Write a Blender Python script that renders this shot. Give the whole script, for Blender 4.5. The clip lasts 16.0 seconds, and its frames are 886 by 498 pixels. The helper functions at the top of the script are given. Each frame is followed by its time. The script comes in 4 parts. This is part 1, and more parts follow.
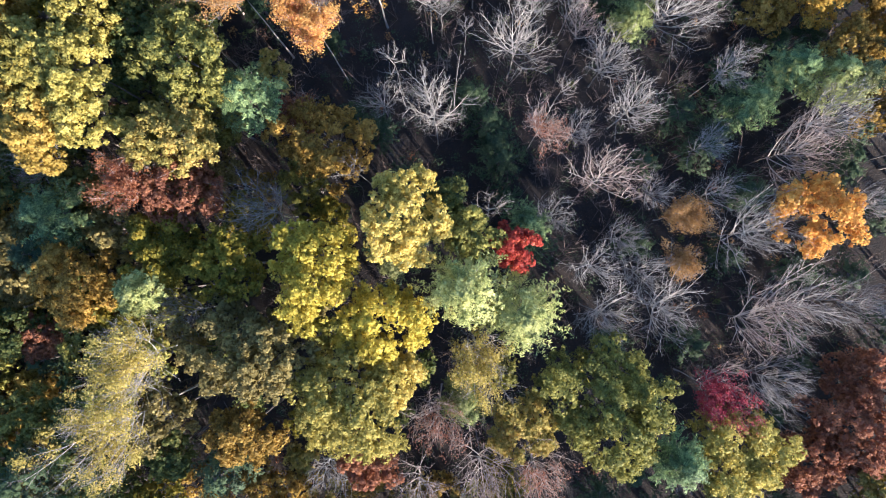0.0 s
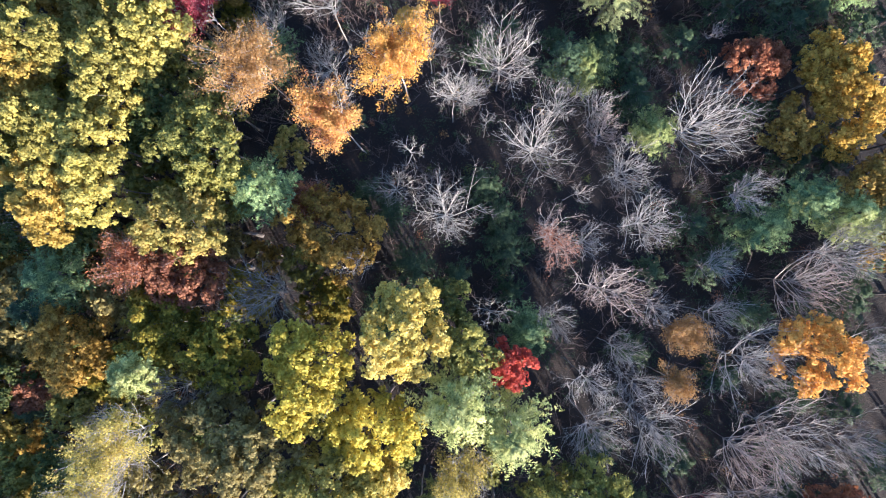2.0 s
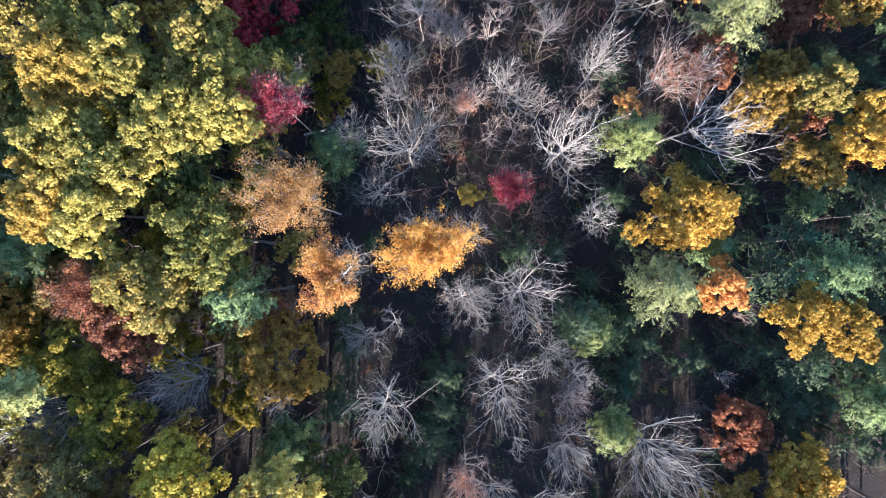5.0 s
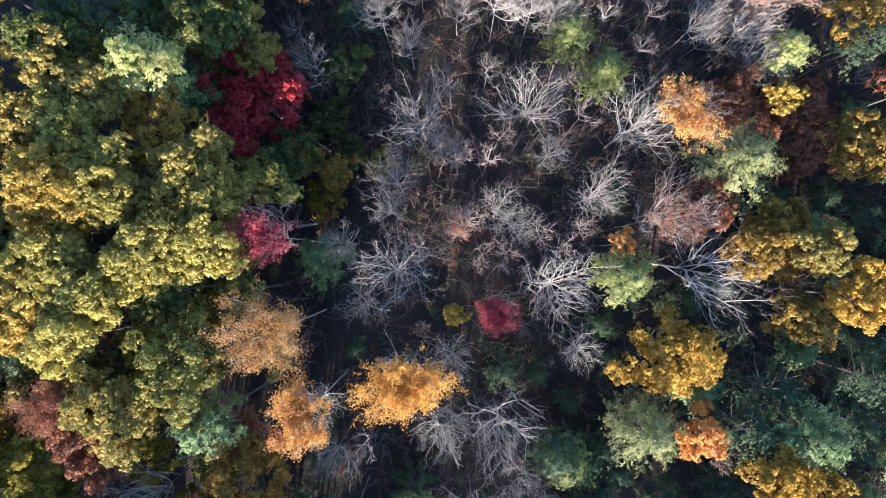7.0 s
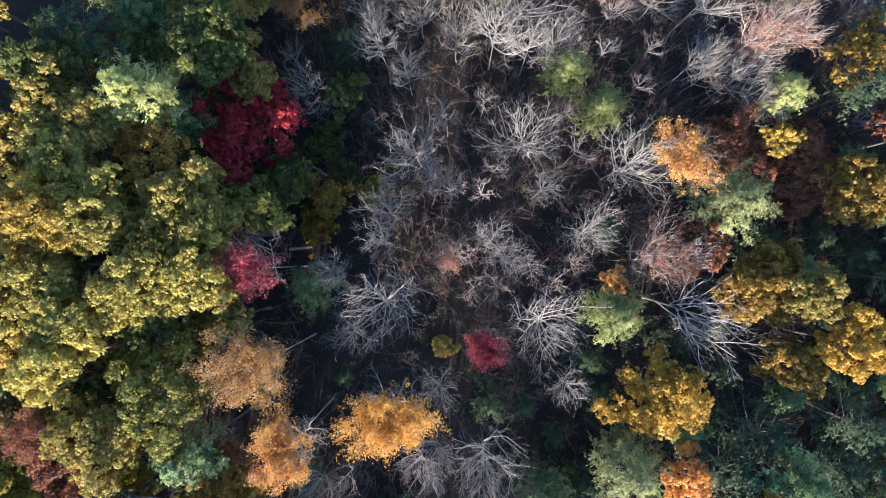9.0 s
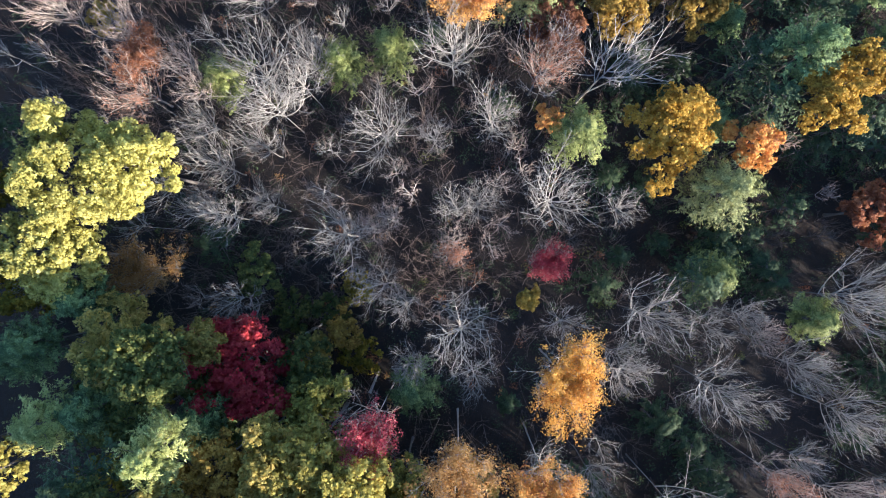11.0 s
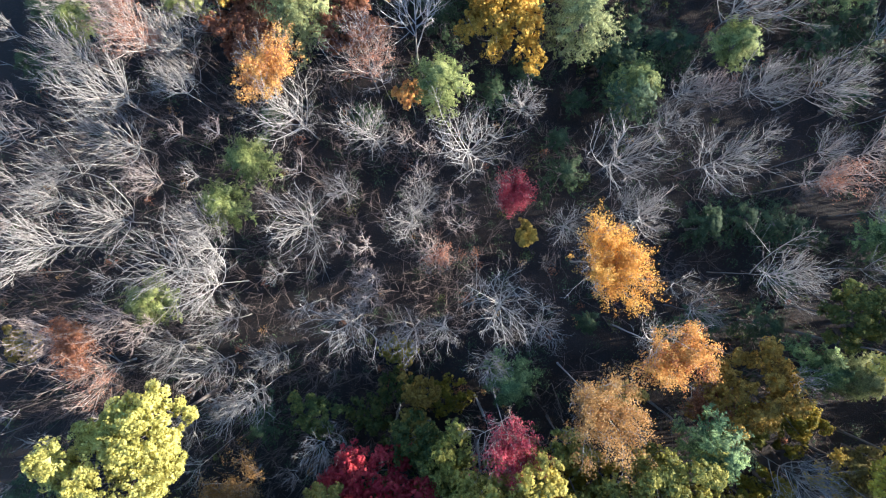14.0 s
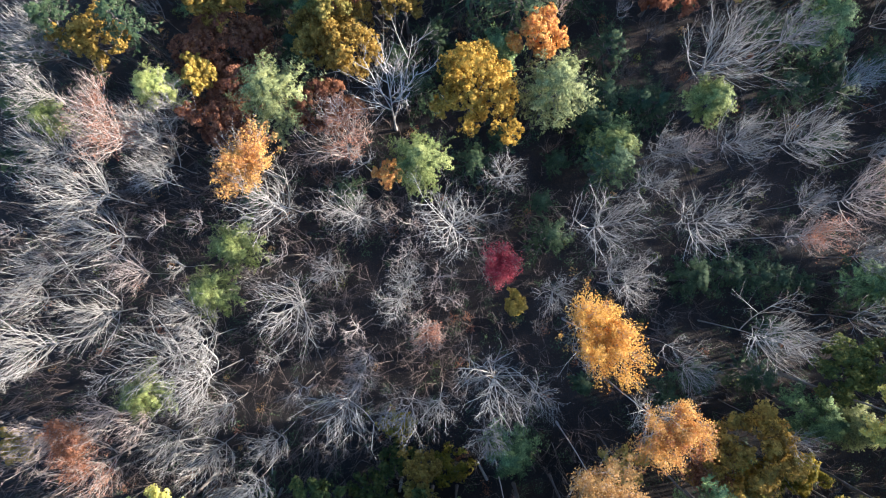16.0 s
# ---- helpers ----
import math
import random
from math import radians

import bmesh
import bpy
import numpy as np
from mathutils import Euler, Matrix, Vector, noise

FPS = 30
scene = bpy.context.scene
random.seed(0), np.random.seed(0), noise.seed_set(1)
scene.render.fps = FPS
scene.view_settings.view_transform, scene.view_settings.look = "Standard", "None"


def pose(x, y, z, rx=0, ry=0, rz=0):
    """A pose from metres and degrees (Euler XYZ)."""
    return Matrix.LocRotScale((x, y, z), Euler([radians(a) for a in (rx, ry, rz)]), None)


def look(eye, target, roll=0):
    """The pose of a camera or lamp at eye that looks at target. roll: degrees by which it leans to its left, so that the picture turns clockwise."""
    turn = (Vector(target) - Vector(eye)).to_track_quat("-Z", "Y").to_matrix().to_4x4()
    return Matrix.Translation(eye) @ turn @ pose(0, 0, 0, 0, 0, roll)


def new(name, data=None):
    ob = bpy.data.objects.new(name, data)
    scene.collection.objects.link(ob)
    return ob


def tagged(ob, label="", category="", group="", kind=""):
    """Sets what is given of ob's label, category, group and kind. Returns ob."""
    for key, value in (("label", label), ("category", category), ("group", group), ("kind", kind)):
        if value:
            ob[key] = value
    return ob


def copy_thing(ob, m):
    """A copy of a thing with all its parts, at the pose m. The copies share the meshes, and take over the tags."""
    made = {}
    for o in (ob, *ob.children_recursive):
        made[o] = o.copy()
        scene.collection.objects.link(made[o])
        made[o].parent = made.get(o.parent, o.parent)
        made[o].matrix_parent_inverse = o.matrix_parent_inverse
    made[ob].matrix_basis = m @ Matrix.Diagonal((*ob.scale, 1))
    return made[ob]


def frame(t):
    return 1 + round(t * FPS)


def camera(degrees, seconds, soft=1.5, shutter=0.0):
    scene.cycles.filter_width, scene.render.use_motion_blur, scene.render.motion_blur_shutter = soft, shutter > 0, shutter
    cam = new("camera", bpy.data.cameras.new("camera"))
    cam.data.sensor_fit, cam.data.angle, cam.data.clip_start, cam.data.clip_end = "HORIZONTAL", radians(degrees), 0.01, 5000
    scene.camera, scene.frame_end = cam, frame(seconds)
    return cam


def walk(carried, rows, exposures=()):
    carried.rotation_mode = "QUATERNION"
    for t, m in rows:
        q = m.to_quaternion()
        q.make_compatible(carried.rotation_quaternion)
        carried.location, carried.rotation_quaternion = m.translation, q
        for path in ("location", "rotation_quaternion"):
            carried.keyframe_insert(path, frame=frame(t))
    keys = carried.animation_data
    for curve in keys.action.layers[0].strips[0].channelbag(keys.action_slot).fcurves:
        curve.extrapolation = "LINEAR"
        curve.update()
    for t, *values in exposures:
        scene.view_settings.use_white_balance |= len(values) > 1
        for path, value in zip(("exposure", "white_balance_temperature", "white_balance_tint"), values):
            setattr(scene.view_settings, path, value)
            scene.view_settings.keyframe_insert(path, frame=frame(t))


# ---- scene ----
cam = camera(78.0, 16.0, soft=1.1)
# seconds; metres; degrees of pitch from straight down, lean and heading
ROWS = [
    (0.000, -0.000, 0.000, 70.001, 0.958, 1.170, -0.000),
    (0.500, -0.180, 2.109, 69.987, 0.917, 1.240, 0.580),
    (1.000, -0.372, 4.696, 70.007, 0.875, 1.233, 1.048),
    (1.500, -0.541, 7.614, 70.001, 0.823, 1.222, 2.382),
    (2.000, -0.691, 10.785, 70.021, 0.856, 1.196, 6.175),
    (2.500, -0.968, 14.076, 70.008, 0.933, 1.186, 11.458),
    (3.000, -1.457, 17.539, 69.953, 0.953, 1.161, 17.419),
    (3.500, -2.144, 21.030, 69.927, 0.982, 1.133, 24.126),
    (4.000, -3.162, 24.458, 69.927, 1.025, 1.047, 30.576),
    (4.200, -3.669, 25.834, 69.950, 1.038, 1.021, 32.282),
    (4.725, -5.163, 29.435, 69.852, 1.062, 0.977, 37.253),
    (5.250, -7.158, 32.947, 69.611, 1.055, 0.994, 40.323),
    (5.775, -9.350, 36.245, 69.365, 1.028, 1.037, 42.076),
    (6.300, -11.435, 39.206, 69.248, 0.989, 1.074, 43.097),
    (6.500, -12.121, 40.240, 69.219, 0.950, 1.103, 43.461),
    (7.000, -14.009, 42.872, 69.240, 0.933, 1.105, 44.230),
    (7.500, -15.077, 44.552, 69.196, 0.931, 1.138, 44.996),
    (8.000, -15.489, 45.554, 69.175, 0.956, 1.219, 45.754),
    (8.500, -15.547, 46.007, 69.154, 0.986, 1.249, 46.122),
    (9.000, -15.677, 46.224, 69.078, 1.023, 1.253, 46.104),
    (9.200, -15.743, 46.283, 69.026, 1.029, 1.249, 46.019),
    (9.725, -15.923, 46.211, 68.979, 1.052, 1.243, 36.463),
    (10.250, -16.098, 45.774, 68.989, 1.058, 1.236, 14.911),
    (10.775, -16.162, 45.266, 69.001, 1.047, 1.239, -8.192),
    (11.300, -16.010, 44.983, 68.957, 1.020, 1.267, -22.404),
    (11.500, -15.850, 44.987, 68.919, 0.988, 1.286, -24.096),
    (12.000, -15.614, 44.884, 68.836, 0.975, 1.327, -30.782),
    (12.500, -15.633, 44.691, 68.646, 0.971, 1.367, -43.084),
    (13.000, -15.657, 44.443, 68.519, 0.957, 1.417, -55.770),
    (13.500, -15.559, 44.260, 68.383, 0.952, 1.380, -60.814),
    (14.000, -15.430, 44.143, 68.332, 0.965, 1.284, -62.289),
    (14.500, -14.489, 44.511, 68.337, 0.977, 1.191, -63.261),
    (15.000, -12.686, 45.165, 68.379, 1.003, 1.064, -64.422),
    (15.500, -10.326, 46.056, 68.426, 1.045, 0.929, -65.812),
    (16.000, -7.628, 47.010, 68.580, 1.080, 0.862, -66.337),
]
EXPOSURES = [(0.0, 1.28, 5450, 16), (1.5, 1.52, 5350, 16), (4.0, 1.58, 5350, 16), (7.0, 1.46, 5500, 15), (9.0, 1.28, 5550, 14), (11.3, 1.42, 5550, 11), (12.5, 1.64, 5500, 9), (14.0, 1.5, 5450, 9), (16.0, 1.44, 5450, 9)]
walk(cam, [(t, pose(*row)) for t, *row in ROWS], EXPOSURES)

# ---- world, sun and exposure ----
SUN_AZIMUTH, SUN_HEIGHT = radians(-52), radians(15.5)
sky_world = bpy.data.worlds.new("sky")
sky_world.use_nodes = True
scene.world = sky_world
sky = sky_world.node_tree.nodes.new("ShaderNodeTexSky")
sky.sky_type, sky.sun_disc = "NISHITA", False
sky.ozone_density, sky.dust_density = 3.0, 0.4
sky.sun_elevation, sky.sun_rotation = SUN_HEIGHT, radians(90) - SUN_AZIMUTH
sky_world.node_tree.links.new(sky.outputs["Color"], sky_world.node_tree.nodes["Background"].inputs["Color"])
sky_world.node_tree.nodes["Background"].inputs["Strength"].default_value = 0.155
sun = new("sun", bpy.data.lights.new("sun", "SUN"))
sun.data.energy, sun.data.angle, sun.data.color = 7.2, radians(0.6), (1.0, 0.85, 0.65)
to_sun = Vector((math.cos(SUN_HEIGHT) * math.cos(SUN_AZIMUTH), math.cos(SUN_HEIGHT) * math.sin(SUN_AZIMUTH), math.sin(SUN_HEIGHT)))
sun.matrix_world = look(to_sun * 200, (0, 0, 0))


# ---- materials ----
def nodes_of(name):
    mat = bpy.data.materials.new(name)
    mat.use_nodes = True
    tree = mat.node_tree
    return mat, tree, tree.nodes, tree.links, tree.nodes["Principled BSDF"]


def ramp(nodes, links, source, stops):
    node = nodes.new("ShaderNodeValToRGB")
    links.new(source, node.inputs["Fac"])
    while len(node.color_ramp.elements) < len(stops):
        node.color_ramp.elements.new(0.5)
    for element, (at, rgb) in zip(node.color_ramp.elements, stops):
        element.position, element.color = at, (*rgb, 1)
    return node


def leaf_material(name, dark, middle, light, through_light=0.4):
    """Leaves: each leaf takes its own shade, whole boughs drift in hue, and light shines through."""
    mat, tree, nodes, links, shader = nodes_of(name)
    geometry, info, place = nodes.new("ShaderNodeNewGeometry"), nodes.new("ShaderNodeObjectInfo"), nodes.new("ShaderNodeTexCoord")
    patches = nodes.new("ShaderNodeTexNoise")
    patches.inputs["Scale"].default_value, patches.inputs["Detail"].default_value = 0.55, 3
    links.new(place.outputs["Object"], patches.inputs["Vector"])
    blend = nodes.new("ShaderNodeMath")
    blend.operation = "MULTIPLY_ADD"
    links.new(geometry.outputs["Random Per Island"], blend.inputs[0])
    blend.inputs[1].default_value = 0.36
    links.new(patches.outputs["Fac"], blend.inputs[2])
    shift = nodes.new("ShaderNodeMath")
    shift.operation = "SUBTRACT"
    links.new(blend.outputs[0], shift.inputs[0])
    shift.inputs[1].default_value = 0.18
    tint = ramp(nodes, links, shift.outputs[0], ((0.25, dark), (0.5, middle), (0.72, light)))
    vary = nodes.new("ShaderNodeHueSaturation")
    span = nodes.new("ShaderNodeMapRange")
    span.inputs["To Min"].default_value, span.inputs["To Max"].default_value = 0.82, 1.15
    links.new(info.outputs["Random"], span.inputs["Value"])
    links.new(span.outputs["Result"], vary.inputs["Value"])
    links.new(tint.outputs["Color"], vary.inputs["Color"])
    links.new(vary.outputs["Color"], shader.inputs["Base Color"])
    shader.inputs["Roughness"].default_value = 0.6
    shader.inputs["Specular IOR Level"].default_value = 0.15
    glow = nodes.new("ShaderNodeBsdfTranslucent")
    links.new(vary.outputs["Color"], glow.inputs["Color"])
    mix = nodes.new("ShaderNodeMixShader")
    mix.inputs["Fac"].default_value = through_light
    links.new(shader.outputs[0], mix.inputs[1])
    links.new(glow.outputs[0], mix.inputs[2])
    links.new(mix.outputs[0], nodes["Material Output"].inputs["Surface"])
    return mat


def bark_material(name, dark, light, scale=5.0):
    mat, tree, nodes, links, shader = nodes_of(name)
    place, info = nodes.new("ShaderNodeTexCoord"), nodes.new("ShaderNodeObjectInfo")
    grain = nodes.new("ShaderNodeTexNoise")
    grain.inputs["Scale"].default_value, grain.inputs["Detail"].default_value = scale, 5
    links.new(place.outputs["Object"], grain.inputs["Vector"])
    tint = ramp(nodes, links, grain.outputs["Fac"], ((0.3, dark), (0.7, light)))
    vary = nodes.new("ShaderNodeHueSaturation")
    span = nodes.new("ShaderNodeMapRange")
    span.inputs["To Min"].default_value, span.inputs["To Max"].default_value = 0.75, 1.15
    links.new(info.outputs["Random"], span.inputs["Value"])
    links.new(span.outputs["Result"], vary.inputs["Value"])
    links.new(tint.outputs["Color"], vary.inputs["Color"])
    links.new(vary.outputs["Color"], shader.inputs["Base Color"])
    shader.inputs["Roughness"].default_value = 0.85
    bump = nodes.new("ShaderNodeBump")
    bump.inputs["Strength"].default_value = 0.4
    links.new(grain.outputs["Fac"], bump.inputs["Height"])
    links.new(bump.outputs["Normal"], shader.inputs["Normal"])
    return mat


def litter_material():
    """Forest floor: dark soil under brown and rusty fallen leaves."""
    mat, tree, nodes, links, shader = nodes_of("forest_floor")
    place = nodes.new("ShaderNodeTexCoord")
    broad, fine = nodes.new("ShaderNodeTexNoise"), nodes.new("ShaderNodeTexVoronoi")
    broad.inputs["Scale"].default_value, broad.inputs["Detail"].default_value = 0.12, 6
    fine.inputs["Scale"].default_value = 7.0
    links.new(place.outputs["Object"], broad.inputs["Vector"])
    links.new(place.outputs["Object"], fine.inputs["Vector"])
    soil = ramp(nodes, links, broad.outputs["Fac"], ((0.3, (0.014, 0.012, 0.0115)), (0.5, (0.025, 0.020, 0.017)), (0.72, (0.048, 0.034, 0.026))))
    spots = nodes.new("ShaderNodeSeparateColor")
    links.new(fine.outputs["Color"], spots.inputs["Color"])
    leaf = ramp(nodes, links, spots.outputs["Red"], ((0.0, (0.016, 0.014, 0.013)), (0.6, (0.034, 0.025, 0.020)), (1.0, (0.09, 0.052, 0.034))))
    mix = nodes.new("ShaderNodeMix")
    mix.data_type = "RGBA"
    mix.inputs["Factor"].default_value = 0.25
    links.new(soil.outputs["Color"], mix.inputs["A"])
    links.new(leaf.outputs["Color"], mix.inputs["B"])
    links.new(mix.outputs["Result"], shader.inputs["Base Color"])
    shader.inputs["Roughness"].default_value = 0.95
    bump = nodes.new("ShaderNodeBump")
    bump.inputs["Strength"].default_value, bump.inputs["Distance"].default_value = 0.6, 0.1
    links.new(fine.outputs["Distance"], bump.inputs["Height"])
    links.new(bump.outputs["Normal"], shader.inputs["Normal"])
    return mat


LEAVES = {
    "yg": leaf_material("yellow_green_leaves", (0.21, 0.19, 0.05), (0.41, 0.35, 0.08), (0.59, 0.485, 0.125)),
    "yel": leaf_material("golden_leaves", (0.32, 0.23, 0.05), (0.55, 0.385, 0.075), (0.68, 0.49, 0.12)),
    "honey": leaf_material("honey_gold_leaves", (0.22, 0.13, 0.025), (0.50, 0.315, 0.05), (0.68, 0.45, 0.09)),
    "brick": leaf_material("brick_red_leaves", (0.19, 0.065, 0.035), (0.39, 0.145, 0.07), (0.52, 0.24, 0.115)),
    "lemon": leaf_material("pale_yellow_leaves", (0.26, 0.21, 0.05), (0.54, 0.43, 0.10), (0.68, 0.54, 0.16)),
    "ygold": leaf_material("green_and_gold_leaves", (0.19, 0.17, 0.045), (0.38, 0.305, 0.075), (0.59, 0.43, 0.125)),
    "grn": leaf_material("turning_green_leaves", (0.13, 0.14, 0.04), (0.28, 0.265, 0.065), (0.47, 0.415, 0.10)),
    "dgrn": leaf_material("deep_green_leaves", (0.06, 0.085, 0.03), (0.13, 0.155, 0.045), (0.25, 0.24, 0.065)),
    "olive": leaf_material("olive_leaves", (0.11, 0.11, 0.02), (0.26, 0.22, 0.03), (0.42, 0.30, 0.04)),
    "gold": leaf_material("bronze_gold_leaves", (0.17, 0.105, 0.025), (0.38, 0.245, 0.05), (0.58, 0.38, 0.09)),
    "org": leaf_material("orange_leaves", (0.42, 0.16, 0.08), (0.74, 0.38, 0.10), (0.86, 0.54, 0.17)),
    "orgy": leaf_material("amber_leaves", (0.46, 0.20, 0.055), (0.76, 0.41, 0.085), (0.87, 0.55, 0.14)),
    "red": leaf_material("scarlet_leaves", (0.22, 0.04, 0.03), (0.45, 0.07, 0.05), (0.60, 0.14, 0.07)),
    "dred": leaf_material("dark_red_leaves", (0.36, 0.035, 0.05), (0.54, 0.055, 0.075), (0.62, 0.11, 0.10)),
    "mag": leaf_material("crimson_leaves", (0.22, 0.03, 0.045), (0.44, 0.06, 0.085), (0.58, 0.14, 0.15)),
    "rus": leaf_material("russet_leaves", (0.17, 0.07, 0.045), (0.33, 0.14, 0.075), (0.46, 0.21, 0.10)),
    "tan": leaf_material("tan_leaves", (0.27, 0.135, 0.05), (0.48, 0.27, 0.09), (0.60, 0.38, 0.16)),
    "pink": leaf_material("salmon_leaves", (0.27, 0.115, 0.075), (0.42, 0.19, 0.12), (0.52, 0.27, 0.17)),
    "pine": leaf_material("blue_green_needles", (0.055, 0.09, 0.042), (0.15, 0.215, 0.085), (0.36, 0.45, 0.17), 0.22),
    "pale": leaf_material("pale_green_needles", (0.14, 0.17, 0.05), (0.40, 0.42, 0.13), (0.58, 0.56, 0.20), 0.2),
    "pale2": leaf_material("grey_green_needles", (0.11, 0.125, 0.05), (0.28, 0.295, 0.115), (0.46, 0.455, 0.19), 0.25),
    "fir": leaf_material("fresh_green_needles", (0.08, 0.10, 0.03), (0.22, 0.255, 0.08), (0.42, 0.43, 0.15), 0.25),
    "cream": leaf_material("cream_yellow_leaves", (0.22, 0.20, 0.05), (0.52, 0.47, 0.12), (0.66, 0.60, 0.19)),
    "bright": leaf_material("bright_yellow_leaves", (0.28, 0.23, 0.04), (0.54, 0.44, 0.06), (0.66, 0.53, 0.09)),
    "drab": leaf_material("drab_olive_leaves", (0.15, 0.12, 0.045), (0.30, 0.245, 0.085), (0.43, 0.34, 0.12)),
    "litter": leaf_material("fallen_leaf", (0.03, 0.02, 0.015), (0.06, 0.036, 0.024), (0.12, 0.06, 0.034), 0.1),
    "dark": leaf_material("dark_green_needles", (0.03, 0.05, 0.025), (0.06, 0.09, 0.042), (0.11, 0.145, 0.065), 0.12),
}
BARK = {
    "grey": bark_material("pale_grey_bark", (0.29, 0.262, 0.23), (0.55, 0.502, 0.445)),
    "tanb": bark_material("pinkish_grey_bark", (0.34, 0.285, 0.245), (0.60, 0.52, 0.45)),
    "twig": bark_material("grey_twigs", (0.21, 0.188, 0.165), (0.41, 0.37, 0.325)),
    "pinktwig": bark_material("reddish_twigs", (0.29, 0.21, 0.17), (0.50, 0.38, 0.31)),
    # trunk bark; on small bare trees its darkness stands in for shade
    "brown": bark_material("brown_bark", (0.11, 0.09, 0.078), (0.24, 0.205, 0.18)),
    "brush": bark_material("brown_brush", (0.12, 0.085, 0.068), (0.27, 0.20, 0.165)),
    "white": bark_material("bleached_wood", (0.40, 0.37, 0.34), (0.62, 0.58, 0.53)),
}
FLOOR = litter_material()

LOOK = {
    "honey": "honey-gold", "brick": "brick-red",
    "yg": "yellow-green", "yel": "golden-yellow", "lemon": "pale lemon-yellow", "ygold": "green and gold", "grn": "green turning yellow",
    "bright": "bright yellow", "cream": "creamy yellow-green", "drab": "drab olive-tan", "dgrn": "deep green", "olive": "olive-gold", "gold": "bronze-gold", "org": "bright orange", "orgy": "amber-orange", "red": "scarlet-red",
    "dred": "dark red", "mag": "crimson-pink", "rus": "russet-brown", "tan": "tan-brown", "pink": "reddish-pink", "pine": "blue-green",
    "pale": "pale green", "pale2": "grey-green", "fir": "fresh green", "dark": "dark green", "grey": "pale grey", "tanb": "pinkish-grey", "brown": "shade-darkened brown",
}


# ---- mesh helpers ----
def ground(x, y):
    x, y = np.clip(x, -110, 110), np.clip(y, -90, 150)
    return -1.0 - 0.035 * x - 0.05 * y + 0.25 * np.sin(x * 0.21 + 1) * np.cos(y * 0.17) + 0.12 * np.sin(x * 0.53) * np.sin(y * 0.47 + 2)


def mesh_of(name, verts, faces, mat, second=None, split=0, spikes=None):
    """A mesh from corners and faces of four corners, and three-cornered spikes if any; faces from split on take the second material."""
    me = bpy.data.meshes.new(name)
    verts, faces = np.asarray(verts, np.float32), np.asarray(faces, np.int32)
    if spikes is not None:
        starts = np.concatenate([np.arange(len(faces)) * 4, faces.size + np.arange(len(spikes)) * 3]).astype(np.int32)
        corners = np.concatenate([faces.ravel(), np.asarray(spikes, np.int32).ravel()])
    else:
        starts, corners = np.arange(0, faces.size, faces.shape[1], dtype=np.int32), faces.ravel()
    me.vertices.add(len(verts))
    me.vertices.foreach_set("co", verts.ravel())
    me.loops.add(len(corners))
    me.loops.foreach_set("vertex_index", corners)
    me.polygons.add(len(starts))
    me.polygons.foreach_set("loop_start", starts)
    me.update(calc_edges=True)
    me.materials.append(mat)
    if second:
        me.materials.append(second)
        me.polygons.foreach_set("material_index", (np.arange(len(starts)) >= split).astype(np.int32))
    return me


def part(name, me, parent, label=""):
    ob = new(name, me)
    ob.parent = parent
    if label:
        tagged(ob, label)
    return ob


def unit(v):
    return v / np.maximum(np.linalg.norm(v, axis=-1, keepdims=True), 1e-9)


def tubes(points, radii, sides=3):
    """Tapered round sticks along polylines: points (n, m, 3), radii (n, m)."""
    n, m, _ = points.shape
    along = unit(points[:, -1] - points[:, 0])
    side = unit(np.cross(along, np.where(np.abs(along[:, 2:]) > 0.8, (1.0, 0.0, 0.0), (0.0, 0.0, 1.0))))
    other = np.cross(along, side)
    turn = np.arange(sides) * 2 * np.pi / sides
    ring = np.cos(turn)[:, None] * side[:, None, :] + np.sin(turn)[:, None] * other[:, None, :]
    verts = points[:, :, None, :] + radii[:, :, None, None] * ring[:, None, :, :]
    index = np.arange(n * m * sides).reshape(n, m, sides)
    a, b = index[:, :-1], index[:, 1:]
    faces = np.stack([a, np.roll(a, -1, 2), np.roll(b, -1, 2), b], -1)
    return verts.reshape(-1, 3), faces.reshape(-1, 4)


def shoots_of(points, radius):
    """Fine pointed twigs: a three-sided spike from the first to the last point."""
    n = len(points)
    along = unit(points[:, -1] - points[:, 0])
    side = unit(np.cross(along, (0.3, 0.5, 0.81)))
    other = np.cross(along, side)
    foot = points[:, 0]
    verts = np.stack([foot + side * radius, foot - 0.5 * radius * side + 0.866 * radius * other, foot - 0.5 * radius * side - 0.866 * radius * other, points[:, -1]], 1)
    index = np.arange(n * 4).reshape(n, 4)
    faces = np.stack([index[:, [0, 1, 3]], index[:, [1, 2, 3]], index[:, [2, 0, 3]]], 1)
    return verts.reshape(-1, 3), faces.reshape(-1, 3)


def curve_points(start, way, lift, steps):
    """Bent sticks: from start along way, lifted towards the tip."""
    s = np.linspace(0, 1, steps)[None, :, None]
    return start[:, None] + way[:, None] * s + lift[:, None] * s * s


